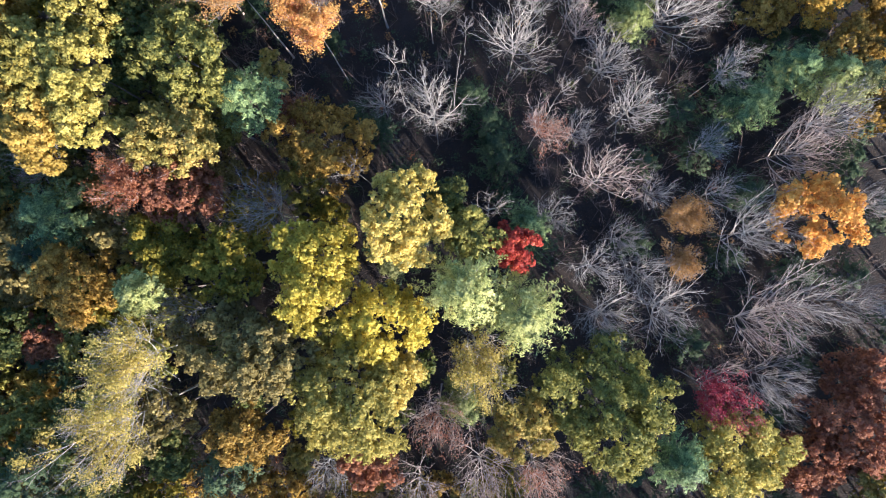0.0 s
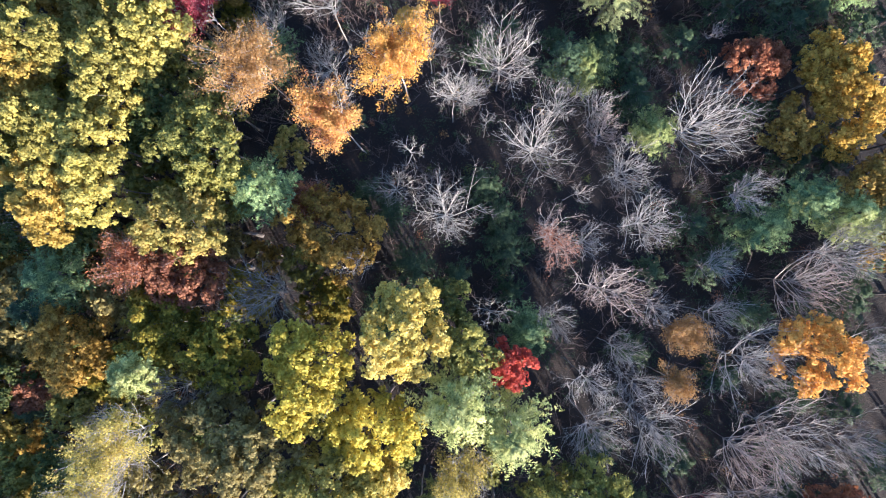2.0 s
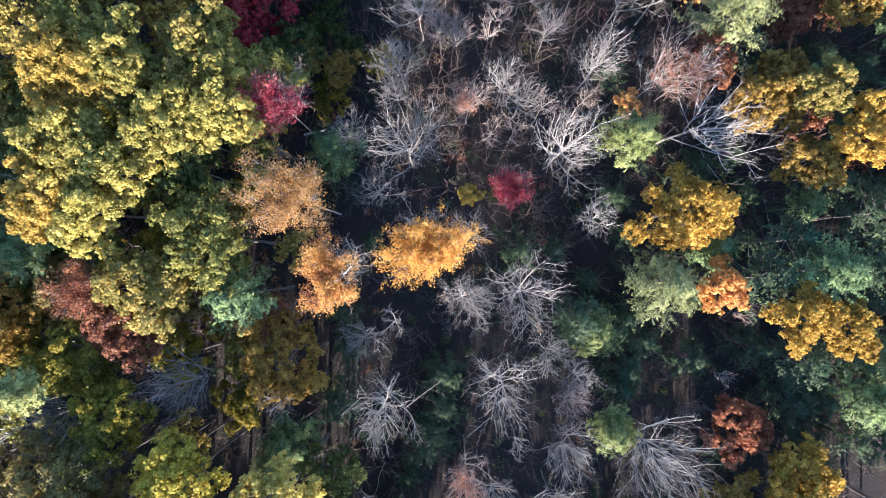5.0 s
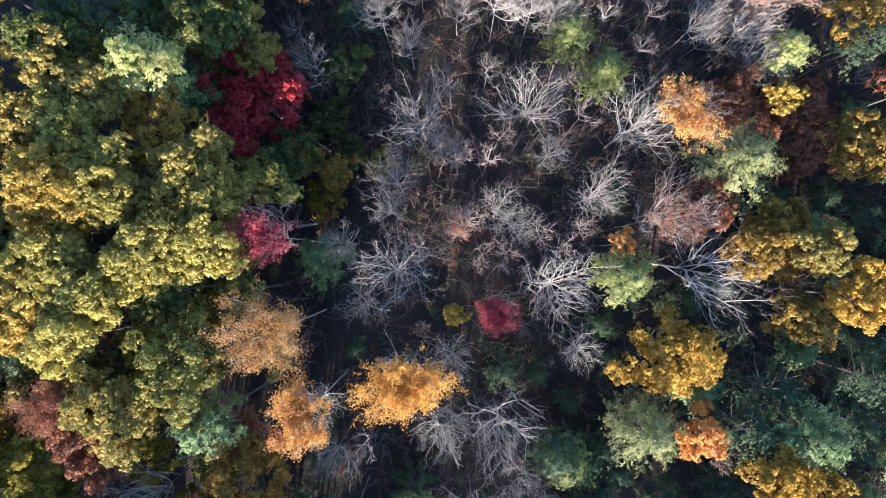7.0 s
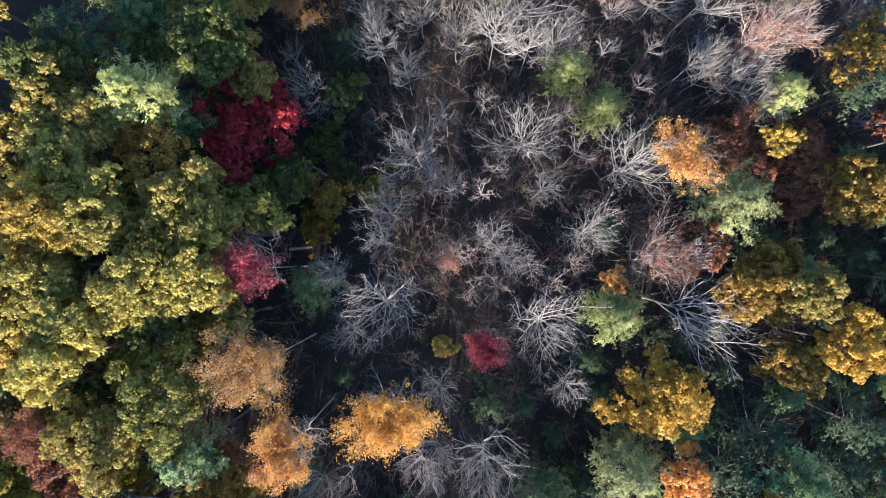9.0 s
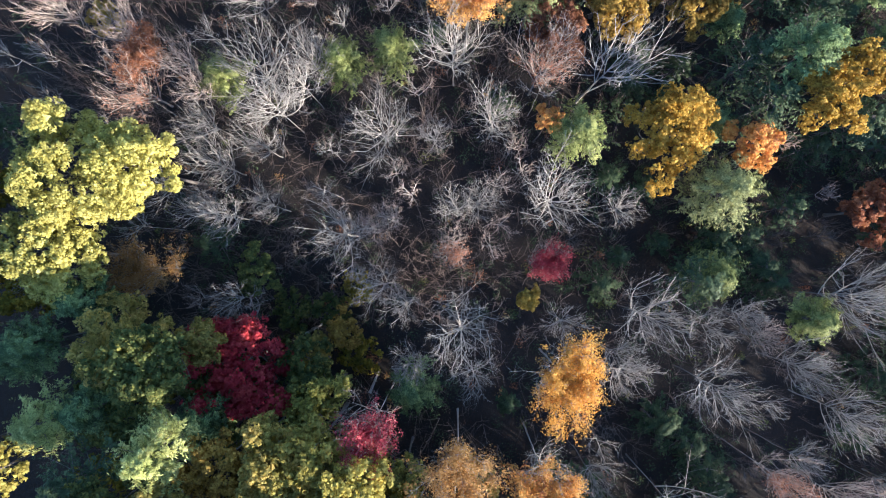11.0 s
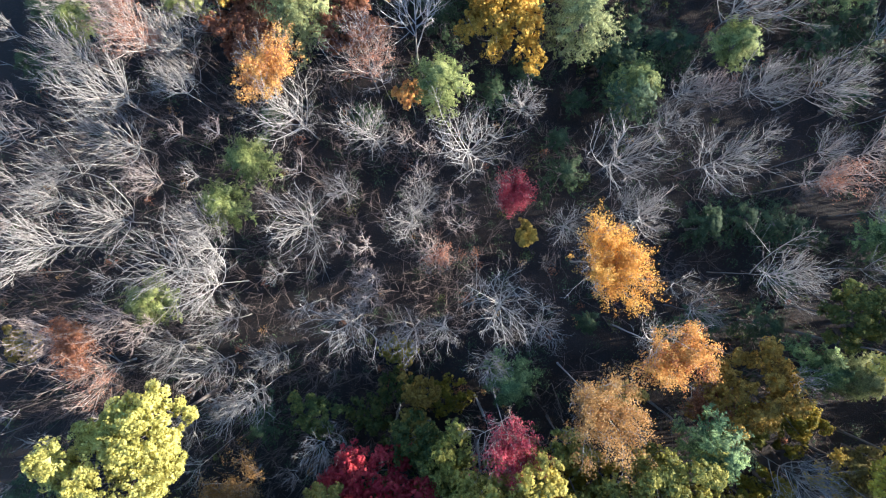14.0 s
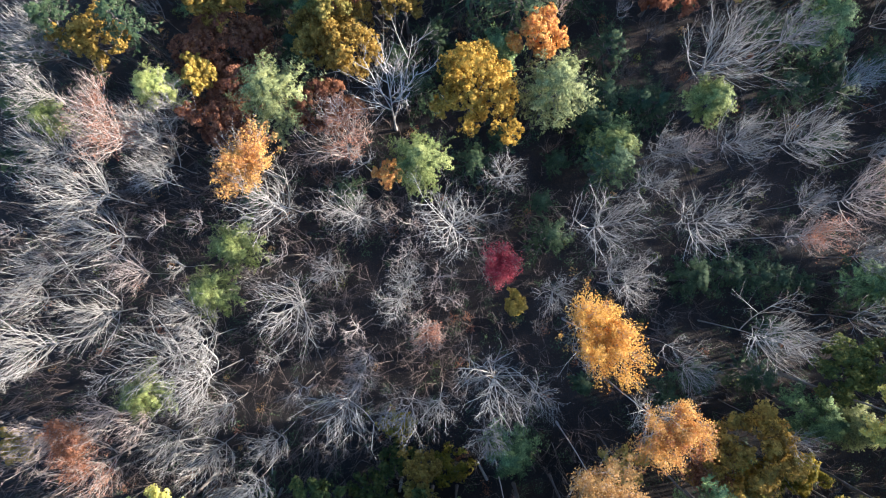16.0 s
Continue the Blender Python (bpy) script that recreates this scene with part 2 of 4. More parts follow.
def fork(rng, start, way, lift, each, spread, share, low=0.25):
    """Side shoots of a set of bent sticks; also says from which stick each comes."""
    n = len(start)
    parent = np.repeat(np.arange(n), each)
    s = (low + (1.0 - low) * (np.tile(np.arange(each), n) + rng.random(n * each)) / each)[:, None]
    begin = start[parent] + way[parent] * s + lift[parent] * s * s
    tangent = way[parent] + 2 * lift[parent] * s
    length = np.linalg.norm(way[parent], axis=1, keepdims=True) * share * rng.uniform(0.6, 1.25, (n * each, 1)) * (1.25 - 0.6 * s)
    direction = unit(unit(tangent) + spread * rng.uniform(0.5, 1.35, (n * each, 1)) * unit(rng.normal(size=(n * each, 3))) + (0, 0, 0.12))
    child = direction * length
    bend = np.zeros_like(child)
    bend[:, 2] = length[:, 0] * rng.uniform(0.0, 0.3, n * each)
    return begin, child, bend + 0.2 * length * rng.normal(size=child.shape), parent


def ramify(rng, start, way, lift, each, angle, share, low=0.25, up=0.22):
    """Side shoots that leave their stick by turns to either side; also says from which stick each comes."""
    n = len(start)
    parent, k = np.repeat(np.arange(n), each), np.tile(np.arange(each), n)
    s = (low + (0.99 - low) * (k + rng.random(n * each)) / each)[:, None]
    begin = start[parent] + way[parent] * s + lift[parent] * s * s
    tangent = unit(way[parent] + 2 * lift[parent] * s)
    length = np.linalg.norm(way + lift, axis=1)[parent][:, None] * share * rng.uniform(0.55, 1.25, (n * each, 1)) * (1.2 - 0.55 * s)
    side = unit(np.cross(way, (0.0, 0.0, 1.0)) + 0.3 * rng.normal(size=(n, 3)))[parent] * np.where(k % 2, 1.0, -1.0)[:, None] + 0.6 * rng.normal(size=(n * each, 3))
    side = unit(side - (side * tangent).sum(1, keepdims=True) * tangent)
    turn = angle * rng.uniform(0.65, 1.3, (n * each, 1))
    child = unit(np.cos(turn) * tangent + np.sin(turn) * side + (0, 0, up)) * length
    bend = length * (0.2 * tangent + 0.085 * rng.normal(size=child.shape) + (0, 0, 0.12))
    return begin, child, bend, parent


def branching(rng, height, radius, limbs, shoots, thick=1.0, lean=(0, 0), flat=0.42):
    """The branch system of a round crown: sticks per limb as lists of (points, radii, limb), and the ends of the finest shoots."""
    k = np.arange(limbs)
    turn = k * 2.399 + rng.uniform(0, 6.28) + rng.normal(0, 0.25, limbs)
    waves = 1 + 0.14 * np.sin(2 * turn + rng.uniform(0, 6.28)) + 0.1 * np.sin(3 * turn + rng.uniform(0, 6.28))
    reach = radius * 0.74 * np.sqrt((k + 0.6) / limbs) * rng.uniform(0.85, 1.15, limbs) * waves
    tip_z = height - flat * radius * (reach / radius) ** 2 - radius * rng.uniform(0, 0.16, limbs)
    start_z = np.maximum(tip_z - reach * rng.uniform(0.85, 1.7, limbs) - 0.4 * radius, 0.25 * height)
    level = start_z / height
    start = np.stack([lean[0] * level ** 2, lean[1] * level ** 2, start_z], 1)
    tip = np.stack([np.cos(turn) * reach + lean[0], np.sin(turn) * reach + lean[1], tip_z], 1)
    lift = (tip - start) * (-0.1, -0.1, 0.3) + 0.075 * reach[:, None] * rng.normal(size=(limbs, 3))
    way = tip - start - lift
    base = thick * (0.027 + 0.0085 * radius) * (0.65 + 0.5 * reach / radius)
    root = k
    sets = [(curve_points(start, way, lift, 6), base[:, None] * np.linspace(1, 0.34, 6), root)]
    widths = (0.58 * base.mean(), 0.0185 * thick, 0.0115 * thick)
    for depth, each in enumerate(shoots):
        start, way, lift, parent = ramify(rng, start, way, lift, each, (0.72, 0.75, 0.8)[depth], (0.5, 0.5, 0.52)[depth], (0.3, 0.22, 0.25)[depth])
        root = root[parent]
        w, steps = widths[depth], 4 if depth == 0 else 2
        sets.append((curve_points(start, way, lift, steps), np.outer(np.ones(len(start)), np.linspace(w, w * 0.35, steps)), root))
    return sets, start + way + lift


def limb_meshes(sets, count, mat, twig=None):
    """One mesh for each limb: round tapered sticks, and fine spikes for its twigs."""
    for k in range(count):
        verts, faces, base, spikes = [], [], 0, []
        for depth, (points, radii, root) in enumerate(sets):
            pick = root == k
            if depth > 1:
                v, f = shoots_of(points[pick], radii[0, 0])
                spikes.append(f + base)
            else:
                v, f = tubes(points[pick], radii[pick])
                faces.append(f + base)
            verts.append(v)
            base += len(v)
        quads = np.concatenate(faces)
        yield mesh_of("limb", np.concatenate(verts), quads, mat, twig, len(quads), np.concatenate(spikes) if spikes else None)


def trunk_mesh(rng, height, thick, mat, lean=(0, 0)):
    s = np.linspace(0, 1, 7)
    points = np.stack([lean[0] * s ** 2 + 0.05 * rng.normal(size=7), lean[1] * s ** 2 + 0.05 * rng.normal(size=7), -0.4 + (height + 0.4) * s], 1)
    radii = thick * (1 - 0.96 * s) * np.where(s == 0, 1.45, 1.0)
    return mesh_of("trunk", *tubes(points[None], radii[None], 8), mat)


def leaf_cards(rng, centres, normals, long, wide, along=None):
    """One pointed leaf at each centre, facing along its normal, with its long side at random or along a given way."""
    n = len(centres)
    side = unit(np.cross(normals, rng.normal(size=(n, 3)) if along is None else np.cross(along, normals)))
    other = np.cross(normals, side)
    a, b = side * long[:, None] * 0.5, other * wide[:, None] * 0.5
    sag = normals * long[:, None] * 0.12
    verts = np.stack([centres - a - sag, centres - a * 0.1 - b, centres + a - sag, centres - a * 0.1 + b], 1)
    return verts.reshape(-1, 3), np.arange(n * 4).reshape(n, 4)


def flecks(rng, centres, normals, long, wide, along=None):
    """Small three-cornered leaves, facing along their normals, with their points at random or along a given way."""
    n = len(centres)
    a = rng.normal(size=(n, 3)) if along is None else along
    a = unit(a - (a * normals).sum(1, keepdims=True) * normals)
    b = np.cross(normals, a) * wide[:, None] * 0.5
    a = a * long[:, None] * 0.5
    verts = np.stack([centres + a, centres - 0.7 * a - b, centres - 0.7 * a + b], 1)
    return verts.reshape(-1, 3), np.arange(n * 3).reshape(n, 3)


def thing(name, x, y, label, category="tree", group="forest trees"):
    ob = new(name)
    ob.location = (x, y, float(ground(x, y)))
    STANDING.append((x, y))
    return tagged(ob, label, category, group)


COUNT = [0]
STANDING = []


def rng_for():
    COUNT[0] += 1
    return np.random.default_rng(COUNT[0] * 7919)


def crown_leaves(rng, height, radius, size=1.0, fill=1.0, leaves=30):
    """A leafy crown: boughs over an uneven dome, each set with rounded tufts of small leaves, with gaps between."""
    tall = min(radius * 0.95, height * 0.42)
    centre = np.array((0, 0, height - 0.8 * tall))
    boughs = int(9 + 4.2 * radius)
    k = np.arange(boughs) + 0.5
    rise = 1 - 1.2 * k / boughs
    phi = k * 2.399 + rng.uniform(0, 6.28) + rng.normal(0, 0.2, boughs)
    flat = np.sqrt(np.maximum(1 - rise ** 2, 0.0))
    waves = 1 + sum(rng.uniform(0.05, 0.16) * np.sin(m * phi + rng.uniform(0, 6.28)) for m in (2, 3, 5))
    aim = np.stack([np.cos(phi) * flat, np.sin(phi) * flat, rise], 1)
    bough = centre + aim * (radius * 0.8 * waves * rng.uniform(0.58, 1.2, boughs))[:, None] * (1, 1, tall / radius)
    wide = radius * rng.uniform(0.16, 0.34, boughs) * (1.2 - 0.04 * radius)
    each = np.maximum((fill * 9.5 * wide ** 2 + 4).astype(int), 4)
    owner = np.repeat(np.arange(boughs), each)
    u = unit(rng.normal(size=(len(owner), 3)) + 0.7 * aim[owner] + (0, 0, 0.45))
    at = bough[owner] + u * (wide[owner] * rng.uniform(0.7, 1.2, len(owner)))[:, None] * (1, 1, 0.75)
    big = rng.uniform(0.2, 0.5, len(owner)) * (0.75 + 0.07 * radius)
    tuft = np.repeat(np.arange(len(owner)), leaves)
    v = unit(rng.normal(size=(len(tuft), 3)) + 0.7 * u[tuft] + (0, 0, 0.35))
    spot = at[tuft] + v * (big[tuft] * rng.uniform(0.55, 1.15, len(tuft)))[:, None]
    facing = unit(v + 0.4 * rng.normal(size=v.shape) + (0, 0, 0.15))
    long = rng.uniform(0.17, 0.33, len(tuft)) * size
    # broader leaves inside each bough close the gaps between its tufts
    deep = np.repeat(np.arange(boughs), 30)
    w = unit(rng.normal(size=(len(deep), 3)) + 0.5 * aim[deep] + (0, 0, 0.3))
    inner = bough[deep] + w * (wide[deep] * rng.uniform(0.3, 0.8, len(deep)))[:, None] * (1, 1, 0.75)
    inner_long = rng.uniform(0.35, 0.7, len(deep)) * (0.6 + 0.1 * radius)
    return flecks(rng, np.concatenate([spot, inner]), np.concatenate([facing, unit(w + 0.3 * rng.normal(size=w.shape))]),
                  np.concatenate([long, inner_long]), np.concatenate([long * rng.uniform(0.8, 1.1, len(long)), inner_long]))


# ---- kinds of trees ----
def broadleaf(x, y, height, radius, hue, fill=1.0, leaf_size=1.0, leaves=30, limbs=5):
    rng = rng_for()
    size = "low round" if height < 7 else "tall spreading" if radius > 4 else "slender"
    tree = thing("broadleaf_tree", x, y, f"{size} autumn tree with a dense {LOOK[hue]} leafy crown")
    part("trunk", trunk_mesh(rng, height - 0.5 * radius, 0.05 + 0.045 * radius, BARK["brown"]), tree)
    sets, _ = branching(rng, height - 0.3 * radius, radius, limbs, (4,), 1.4)
    for me in limb_meshes(sets, limbs, BARK["brown"]):
        part("limb", me, tree)
    part("crown", mesh_of("crown", *crown_leaves(rng, height, radius, leaf_size, fill, leaves), LEAVES[hue]), tree, f"{LOOK[hue]} autumn leaves")
    return tree


def bare_tree(x, y, height, radius, hue):
    rng = rng_for()
    size = "small" if radius < 2.6 else "broad" if radius > 4.6 else "tall"
    tree = thing("bare_tree", x, y, f"{size} leafless tree with {LOOK[hue]} bark and fine spreading twigs")
    limbs, shoots = (16, (6, 5, 2)) if radius > 4 else (12, (6, 5, 2)) if radius > 2.6 else (6, (5, 4, 2))
    radius *= 0.95
    top = height + 0.3 * radius
    lean = rng.normal(0, 0.06 * radius, 2)
    part("trunk", trunk_mesh(rng, top - 0.3 * radius, 0.04 + 0.011 * radius, BARK["twig" if hue == "grey" else "brown"], lean), tree)
    sets, _ = branching(rng, top, radius, limbs, shoots, lean=lean, flat=rng.uniform(0.3, 0.7))
    for me in limb_meshes(sets, limbs, BARK[hue], BARK[{"grey": "twig", "tanb": "pinktwig", "brown": "brown"}[hue]]):
        part("limb", me, tree)
    return tree


def thin_tree(x, y, height, radius, hue):
    """A tree that has dropped part of its leaves, first on its shaded north side, so that the twigs show there."""
    rng = rng_for()
    y += 0.28 * radius if hue in ("org", "orgy", "mag") else 0.0
    tree = thing("half_bare_tree", x, y, f"half-bare autumn tree with grey twigs and thin {LOOK[hue]} leaves")
    limbs, shoots = (13, (6, 6, 2)) if radius > 2.6 else (9, (5, 5, 2))
    bark = BARK["tanb"] if hue in ("pink", "brick", "mag") else BARK["grey"]
    twig = BARK["pinktwig"] if hue in ("pink", "brick", "mag", "rus") else BARK["twig"]
    top = height + 0.25 * radius
    part("trunk", trunk_mesh(rng, top - 0.3 * radius, 0.04 + 0.018 * radius, bark), tree)
    sets, ends = branching(rng, top, radius * 1.04, limbs, shoots)
    for me in limb_meshes(sets, limbs, bark, twig):
        part("limb", me, tree)
    bare_side = 1.57 + rng.normal(0, 0.35)
    out = (ends[:, 0] * math.cos(bare_side) + ends[:, 1] * math.sin(bare_side)) / radius
    full = {"pink": 0.2, "tan": 0.85, "mag": 0.45, "brick": 0.5, "rus": 0.4, "lemon": 0.9, "orgy": 0.52}.get(hue, 0.36)
    keep = np.where(out + 0.3 * np.sin(ends[:, 0] * 1.4) * np.sin(ends[:, 1] * 1.4 + 1) + rng.normal(0, 0.22, len(ends)) < full - 0.1)[0]
    keep = rng.choice(keep, max(len(keep) * 17 // 20 if hue not in ("lemon", "pink") else len(keep) // (11 if hue == "lemon" else 4), 1), replace=False)
    owner = np.repeat(keep, {"pink": 10, "lemon": 110, "tan": 26, "mag": 17, "brick": 20}.get(hue, 34))
    spread = 0.2 if hue != "lemon" else 0.31
    spot = ends[owner] + rng.normal(0, spread, (len(owner), 3)) - unit(ends[owner] - (0, 0, top - radius)) * rng.uniform(0, 1.0, (len(owner), 1))
    long = rng.uniform(0.1, 0.21, len(owner)) * (0.9 if hue in ("tan", "pink") else 1.0)
    facing = unit(0.5 * rng.normal(size=spot.shape) + 0.6 * unit(spot - ends[owner]) + 0.7 * unit(ends - (0, 0, top - 0.8 * radius))[owner] + (0, 0, 0.2))
    part("crown", mesh_of("crown", *flecks(rng, spot, facing, long, long * 0.85), LEAVES[hue]), tree, f"thin {LOOK[hue]} autumn leaves")
    return tree


def conifer(x, y, height, radius, hue):
    rng = rng_for()
    size = "young" if height < 8 else "tall"
    tree = thing("pine_tree", x, y, f"{size} evergreen pine with feathery {LOOK[hue]} boughs")
    top = height + 0.35 * radius
    part("trunk", trunk_mesh(rng, top, 0.06 + 0.04 * radius, BARK["brown"]), tree)
    dim = hue == "dark"
    whorls = (6 if dim else 8) if height > 8 else 5
    low = max(0.2, 1 - 1.8 * radius / top)
    for level in low + (0.985 - low) * np.linspace(0, 1, whorls) ** 0.9:
        n = 6 if dim else 7
        turn = np.arange(n) * 6.283 / n + rng.uniform(0, 6.28) + rng.normal(0, 0.2, n)
        reach = 1.2 * radius * (1 - ((level - low) / (1 - low)) ** 1.5 * 0.86) * rng.uniform(0.6, 1.08, n)
        start = np.stack([np.zeros(n), np.zeros(n), np.full(n, top * level)], 1)
        way = np.stack([np.cos(turn) * reach, np.sin(turn) * reach, reach * 0.02], 1)
        lift = np.stack([np.zeros(n), np.zeros(n), reach * rng.uniform(0.05, 0.3, n)], 1)
        wood = part("branch_whorl", mesh_of("branch_whorl", *tubes(curve_points(start, way, lift, 3), np.outer(np.ones(n), (0.05, 0.035, 0.012))), BARK["brown"]), tree)
        sub, subway, sublift, _ = ramify(rng, start, way, lift, 7 if dim else 10, 0.8, 0.34, 0.2, 0.1)
        owner = np.repeat(np.arange(len(sub)), 15 if dim else 22)
        s = rng.uniform(0.0, 1.1, (len(owner), 1))
        spot = sub[owner] + subway[owner] * s + sublift[owner] * s * s + rng.normal(0, 0.05 + 0.014 * radius, (len(owner), 3))
        outward = unit(spot - (0, 0, top * level - 0.5 * radius))
        facing = unit(0.22 * rng.normal(size=spot.shape) + 1.1 * outward + (0, 0, 0.45))
        long = rng.uniform(0.22, 0.42, len(owner)) * (0.7 + 0.08 * radius)
        part("needles", mesh_of("needles", *flecks(rng, spot, facing, long, long * (0.45 if dim else 0.34), unit(subway[owner]) + 0.3 * rng.normal(size=spot.shape)), LEAVES[hue]), wood, f"{LOOK[hue]} needle sprays")
    return tree


def dead_tree(x, y, height, radius, hue):
    """A bleached dead tree that leans, with crooked thick branches."""
    rng = rng_for()
    tree = thing("dead_tree", x, y, "bleached dead tree with crooked bare white branches")
    lean = (0.4 * radius, 0.05 * radius)
    part("trunk", trunk_mesh(rng, height, 0.06 + 0.02 * radius, BARK["grey"], lean), tree)
    sets, _ = branching(rng, height + 0.2 * radius, radius, 9, (6, 5, 3), 1.25, lean)
    for me in limb_meshes(sets, 9, BARK["white"], BARK["twig"]):
        part("limb", me, tree)
    return tree


def fallen_log(x, y, long, turn):
    """A broken trunk on the ground, with a stub of a branch."""
    rng = rng_for()
    log = thing("fallen_log", x, y, "fallen grey tree trunk lying on the leaf litter", "log", "fallen logs")
    way = np.array((math.cos(radians(turn)), math.sin(radians(turn)), 0.0))
    s = np.linspace(-0.5, 0.5, 6)
    points = s[:, None] * way * long
    points[:, 2] = ground(x + points[:, 0], y + points[:, 1]) - ground(x, y) + 0.1
    part("trunk", mesh_of("trunk", *tubes(points[None], np.linspace(0.2, 0.1, 6)[None], 8), BARK["white"]), log)
    stub = np.stack([points[3], points[3] + (0.3 * way[1], -0.3 * way[0], 0.5)])
    part("branch_stub", mesh_of("branch_stub", *tubes(stub[None], np.array([[0.05, 0.03]]), 6), BARK["white"]), log)
    return log


# ---- the forest floor ----
def grid_lines(low, high, step):
    near = np.arange(low, high + step, step)
    far = np.cumsum(4 * 1.35 ** np.arange(18))
    return np.concatenate([(low - far)[::-1], near, high + far])


def make_ground():
    xs, ys = grid_lines(-80, 70, 1.5), grid_lines(-50, 115, 1.5)
    gx, gy = np.meshgrid(xs, ys)
    verts = np.stack([gx, gy, ground(gx, gy)], -1).reshape(-1, 3)
    index = np.arange(len(verts)).reshape(gx.shape)
    faces = np.stack([index[:-1, :-1], index[:-1, 1:], index[1:, 1:], index[1:, :-1]], -1).reshape(-1, 4)
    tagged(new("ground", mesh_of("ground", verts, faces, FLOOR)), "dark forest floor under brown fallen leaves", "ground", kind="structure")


make_ground()


# ---- the trees ----
broadleaf(-35.0, 17.8, 24.4, 3.58, "yg")
broadleaf(-38.5, 11.4, 22.5, 3.20, "yel")
broadleaf(-39.2, 12.9, 23.1, 2.92, "yel")
broadleaf(-24.8, 18.6, 24.0, 4.13, "grn")
broadleaf(-30.8, 22.3, 21.5, 3.07, "dgrn")
broadleaf(-39.2, 18.8, 24.1, 3.36, "yg")
broadleaf(-34.1, 14.0, 23.8, 3.14, "yg")
broadleaf(-25.9, 11.0, 22.9, 3.94, "ygold")
broadleaf(-13.4, 12.0, 17.3, 4.73, "gold")
broadleaf(-26.4, 6.7, 20.2, 3.63, "rus")
thin_tree(-30.4, 7.6, 20.0, 2.90, "brick")
conifer(-19.9, 15.4, 21.5, 3.18, "pine")
conifer(-40.7, 4.6, 17.7, 3.12, "pine")
broadleaf(-28.5, 0.9, 19.2, 3.94, "olive")
broadleaf(-21.7, -0.5, 20.4, 3.35, "olive")
broadleaf(-38.6, -2.9, 17.1, 4.33, "gold")
conifer(-29.3, -3.2, 21.3, 2.10, "pale")
bare_tree(-26.5, -5.2, 17.3, 3.53, "grey")
bare_tree(-18.8, 4.9, 17.6, 4.60, "grey")
broadleaf(-12.6, -0.9, 24.0, 4.70, "bright")
broadleaf(-4.3, 3.6, 24.4, 4.10, "lemon")
broadleaf(1.4, 2.4, 21.1, 2.69, "grn")
broadleaf(5.6, 1.0, 19.6, 2.13, "red")
conifer(0.9, -2.7, 23.1, 3.85, "pale")
conifer(6.5, -5.3, 20.6, 4.06, "pale")
broadleaf(-20.9, -8.8, 21.4, 4.90, "drab")
thin_tree(-28.9, -9.1, 21.7, 4.20, "lemon")
thin_tree(-31.6, -15.6, 20.6, 5.70, "lemon")
broadleaf(-6.8, -6.6, 21.6, 4.20, "bright")
broadleaf(-10.0, -13.0, 22.2, 5.44, "yg")
thin_tree(2.5, -9.9, 17.7, 3.82, "lemon")
broadleaf(-20.2, -16.6, 20.0, 3.30, "gold")
broadleaf(-16.6, -9.4, 23.2, 3.40, "drab")
broadleaf(-5.5, -11.0, 18.8, 3.00, "lemon")
broadleaf(7.2, -17.8, 14.7, 3.79, "ygold")
broadleaf(16.1, -15.3, 17.7, 6.31, "grn")
thin_tree(28.3, -15.3, 13.0, 3.73, "mag")
broadleaf(30.7, -20.8, 14.7, 5.53, "yg")
conifer(22.8, -20.4, 16.9, 2.78, "pine")
broadleaf(44.2, -19.0, 11.6, 4.65, "rus")
thin_tree(-1.6, -16.1, 16.0, 3.26, "pink")
bare_tree(2.7, -21.7, 15.0, 4.51, "tanb")
broadleaf(-8.9, -21.5, 13.5, 2.90, "rus")
bare_tree(-2.1, 15.0, 18.2, 4.42, "grey")
bare_tree(7.1, 24.1, 14.6, 4.78, "grey")
bare_tree(17.8, 22.7, 11.1, 4.14, "grey")
bare_tree(20.2, 17.1, 12.9, 4.19, "grey")
thin_tree(9.5, 14.3, 14.8, 2.84, "pink")
bare_tree(16.3, 8.9, 13.5, 4.53, "tanb")
bare_tree(12.6, 19.8, 10.5, 2.25, "grey")
conifer(38.6, 21.4, 13.5, 2.78, "pine")
bare_tree(42.6, 16.2, 12.1, 4.74, "grey")
bare_tree(38.2, 12.2, 12.7, 4.98, "tanb")
broadleaf(38.4, 4.5, 15.8, 4.40, "orgy")
bare_tree(33.1, 2.8, 13.2, 5.18, "grey")
bare_tree(14.9, -0.7, 14.9, 3.62, "grey")
bare_tree(16.3, -6.0, 13.7, 4.30, "grey")
bare_tree(23.1, -5.5, 13.2, 4.82, "grey")
bare_tree(32.8, -6.8, 12.6, 4.90, "tanb")
bare_tree(38.0, -5.0, 12.8, 5.20, "grey")
bare_tree(35.3, -13.5, 11.6, 4.65, "grey")
thin_tree(25.6, -0.5, 10.7, 2.27, "tan")
thin_tree(26.2, 5.0, 10.0, 2.61, "tan")
bare_tree(29.8, 7.6, 10.5, 3.25, "grey")
bare_tree(3.7, 5.2, 14.0, 2.50, "grey")
broadleaf(-43.6, 22.8, 25.0, 4.00, "yel")
broadleaf(-40.3, 26.0, 25.0, 3.55, "yg")
broadleaf(-34.6, 31.0, 23.2, 3.73, "yg")
broadleaf(-33.7, 24.6, 24.1, 3.88, "yg")
broadleaf(-30.4, 28.4, 23.9, 3.19, "yg")
conifer(22.9, 52.0, 13.9, 4.06, "dark")
broadleaf(27.2, 50.5, 16.9, 3.45, "honey")
conifer(26.3, 55.8, 18.4, 3.37, "pine")
broadleaf(40.2, 36.9, 12.7, 3.94, "honey")
broadleaf(42.1, 32.8, 13.9, 4.66, "honey")
broadleaf(36.8, 29.4, 10.8, 2.93, "gold")
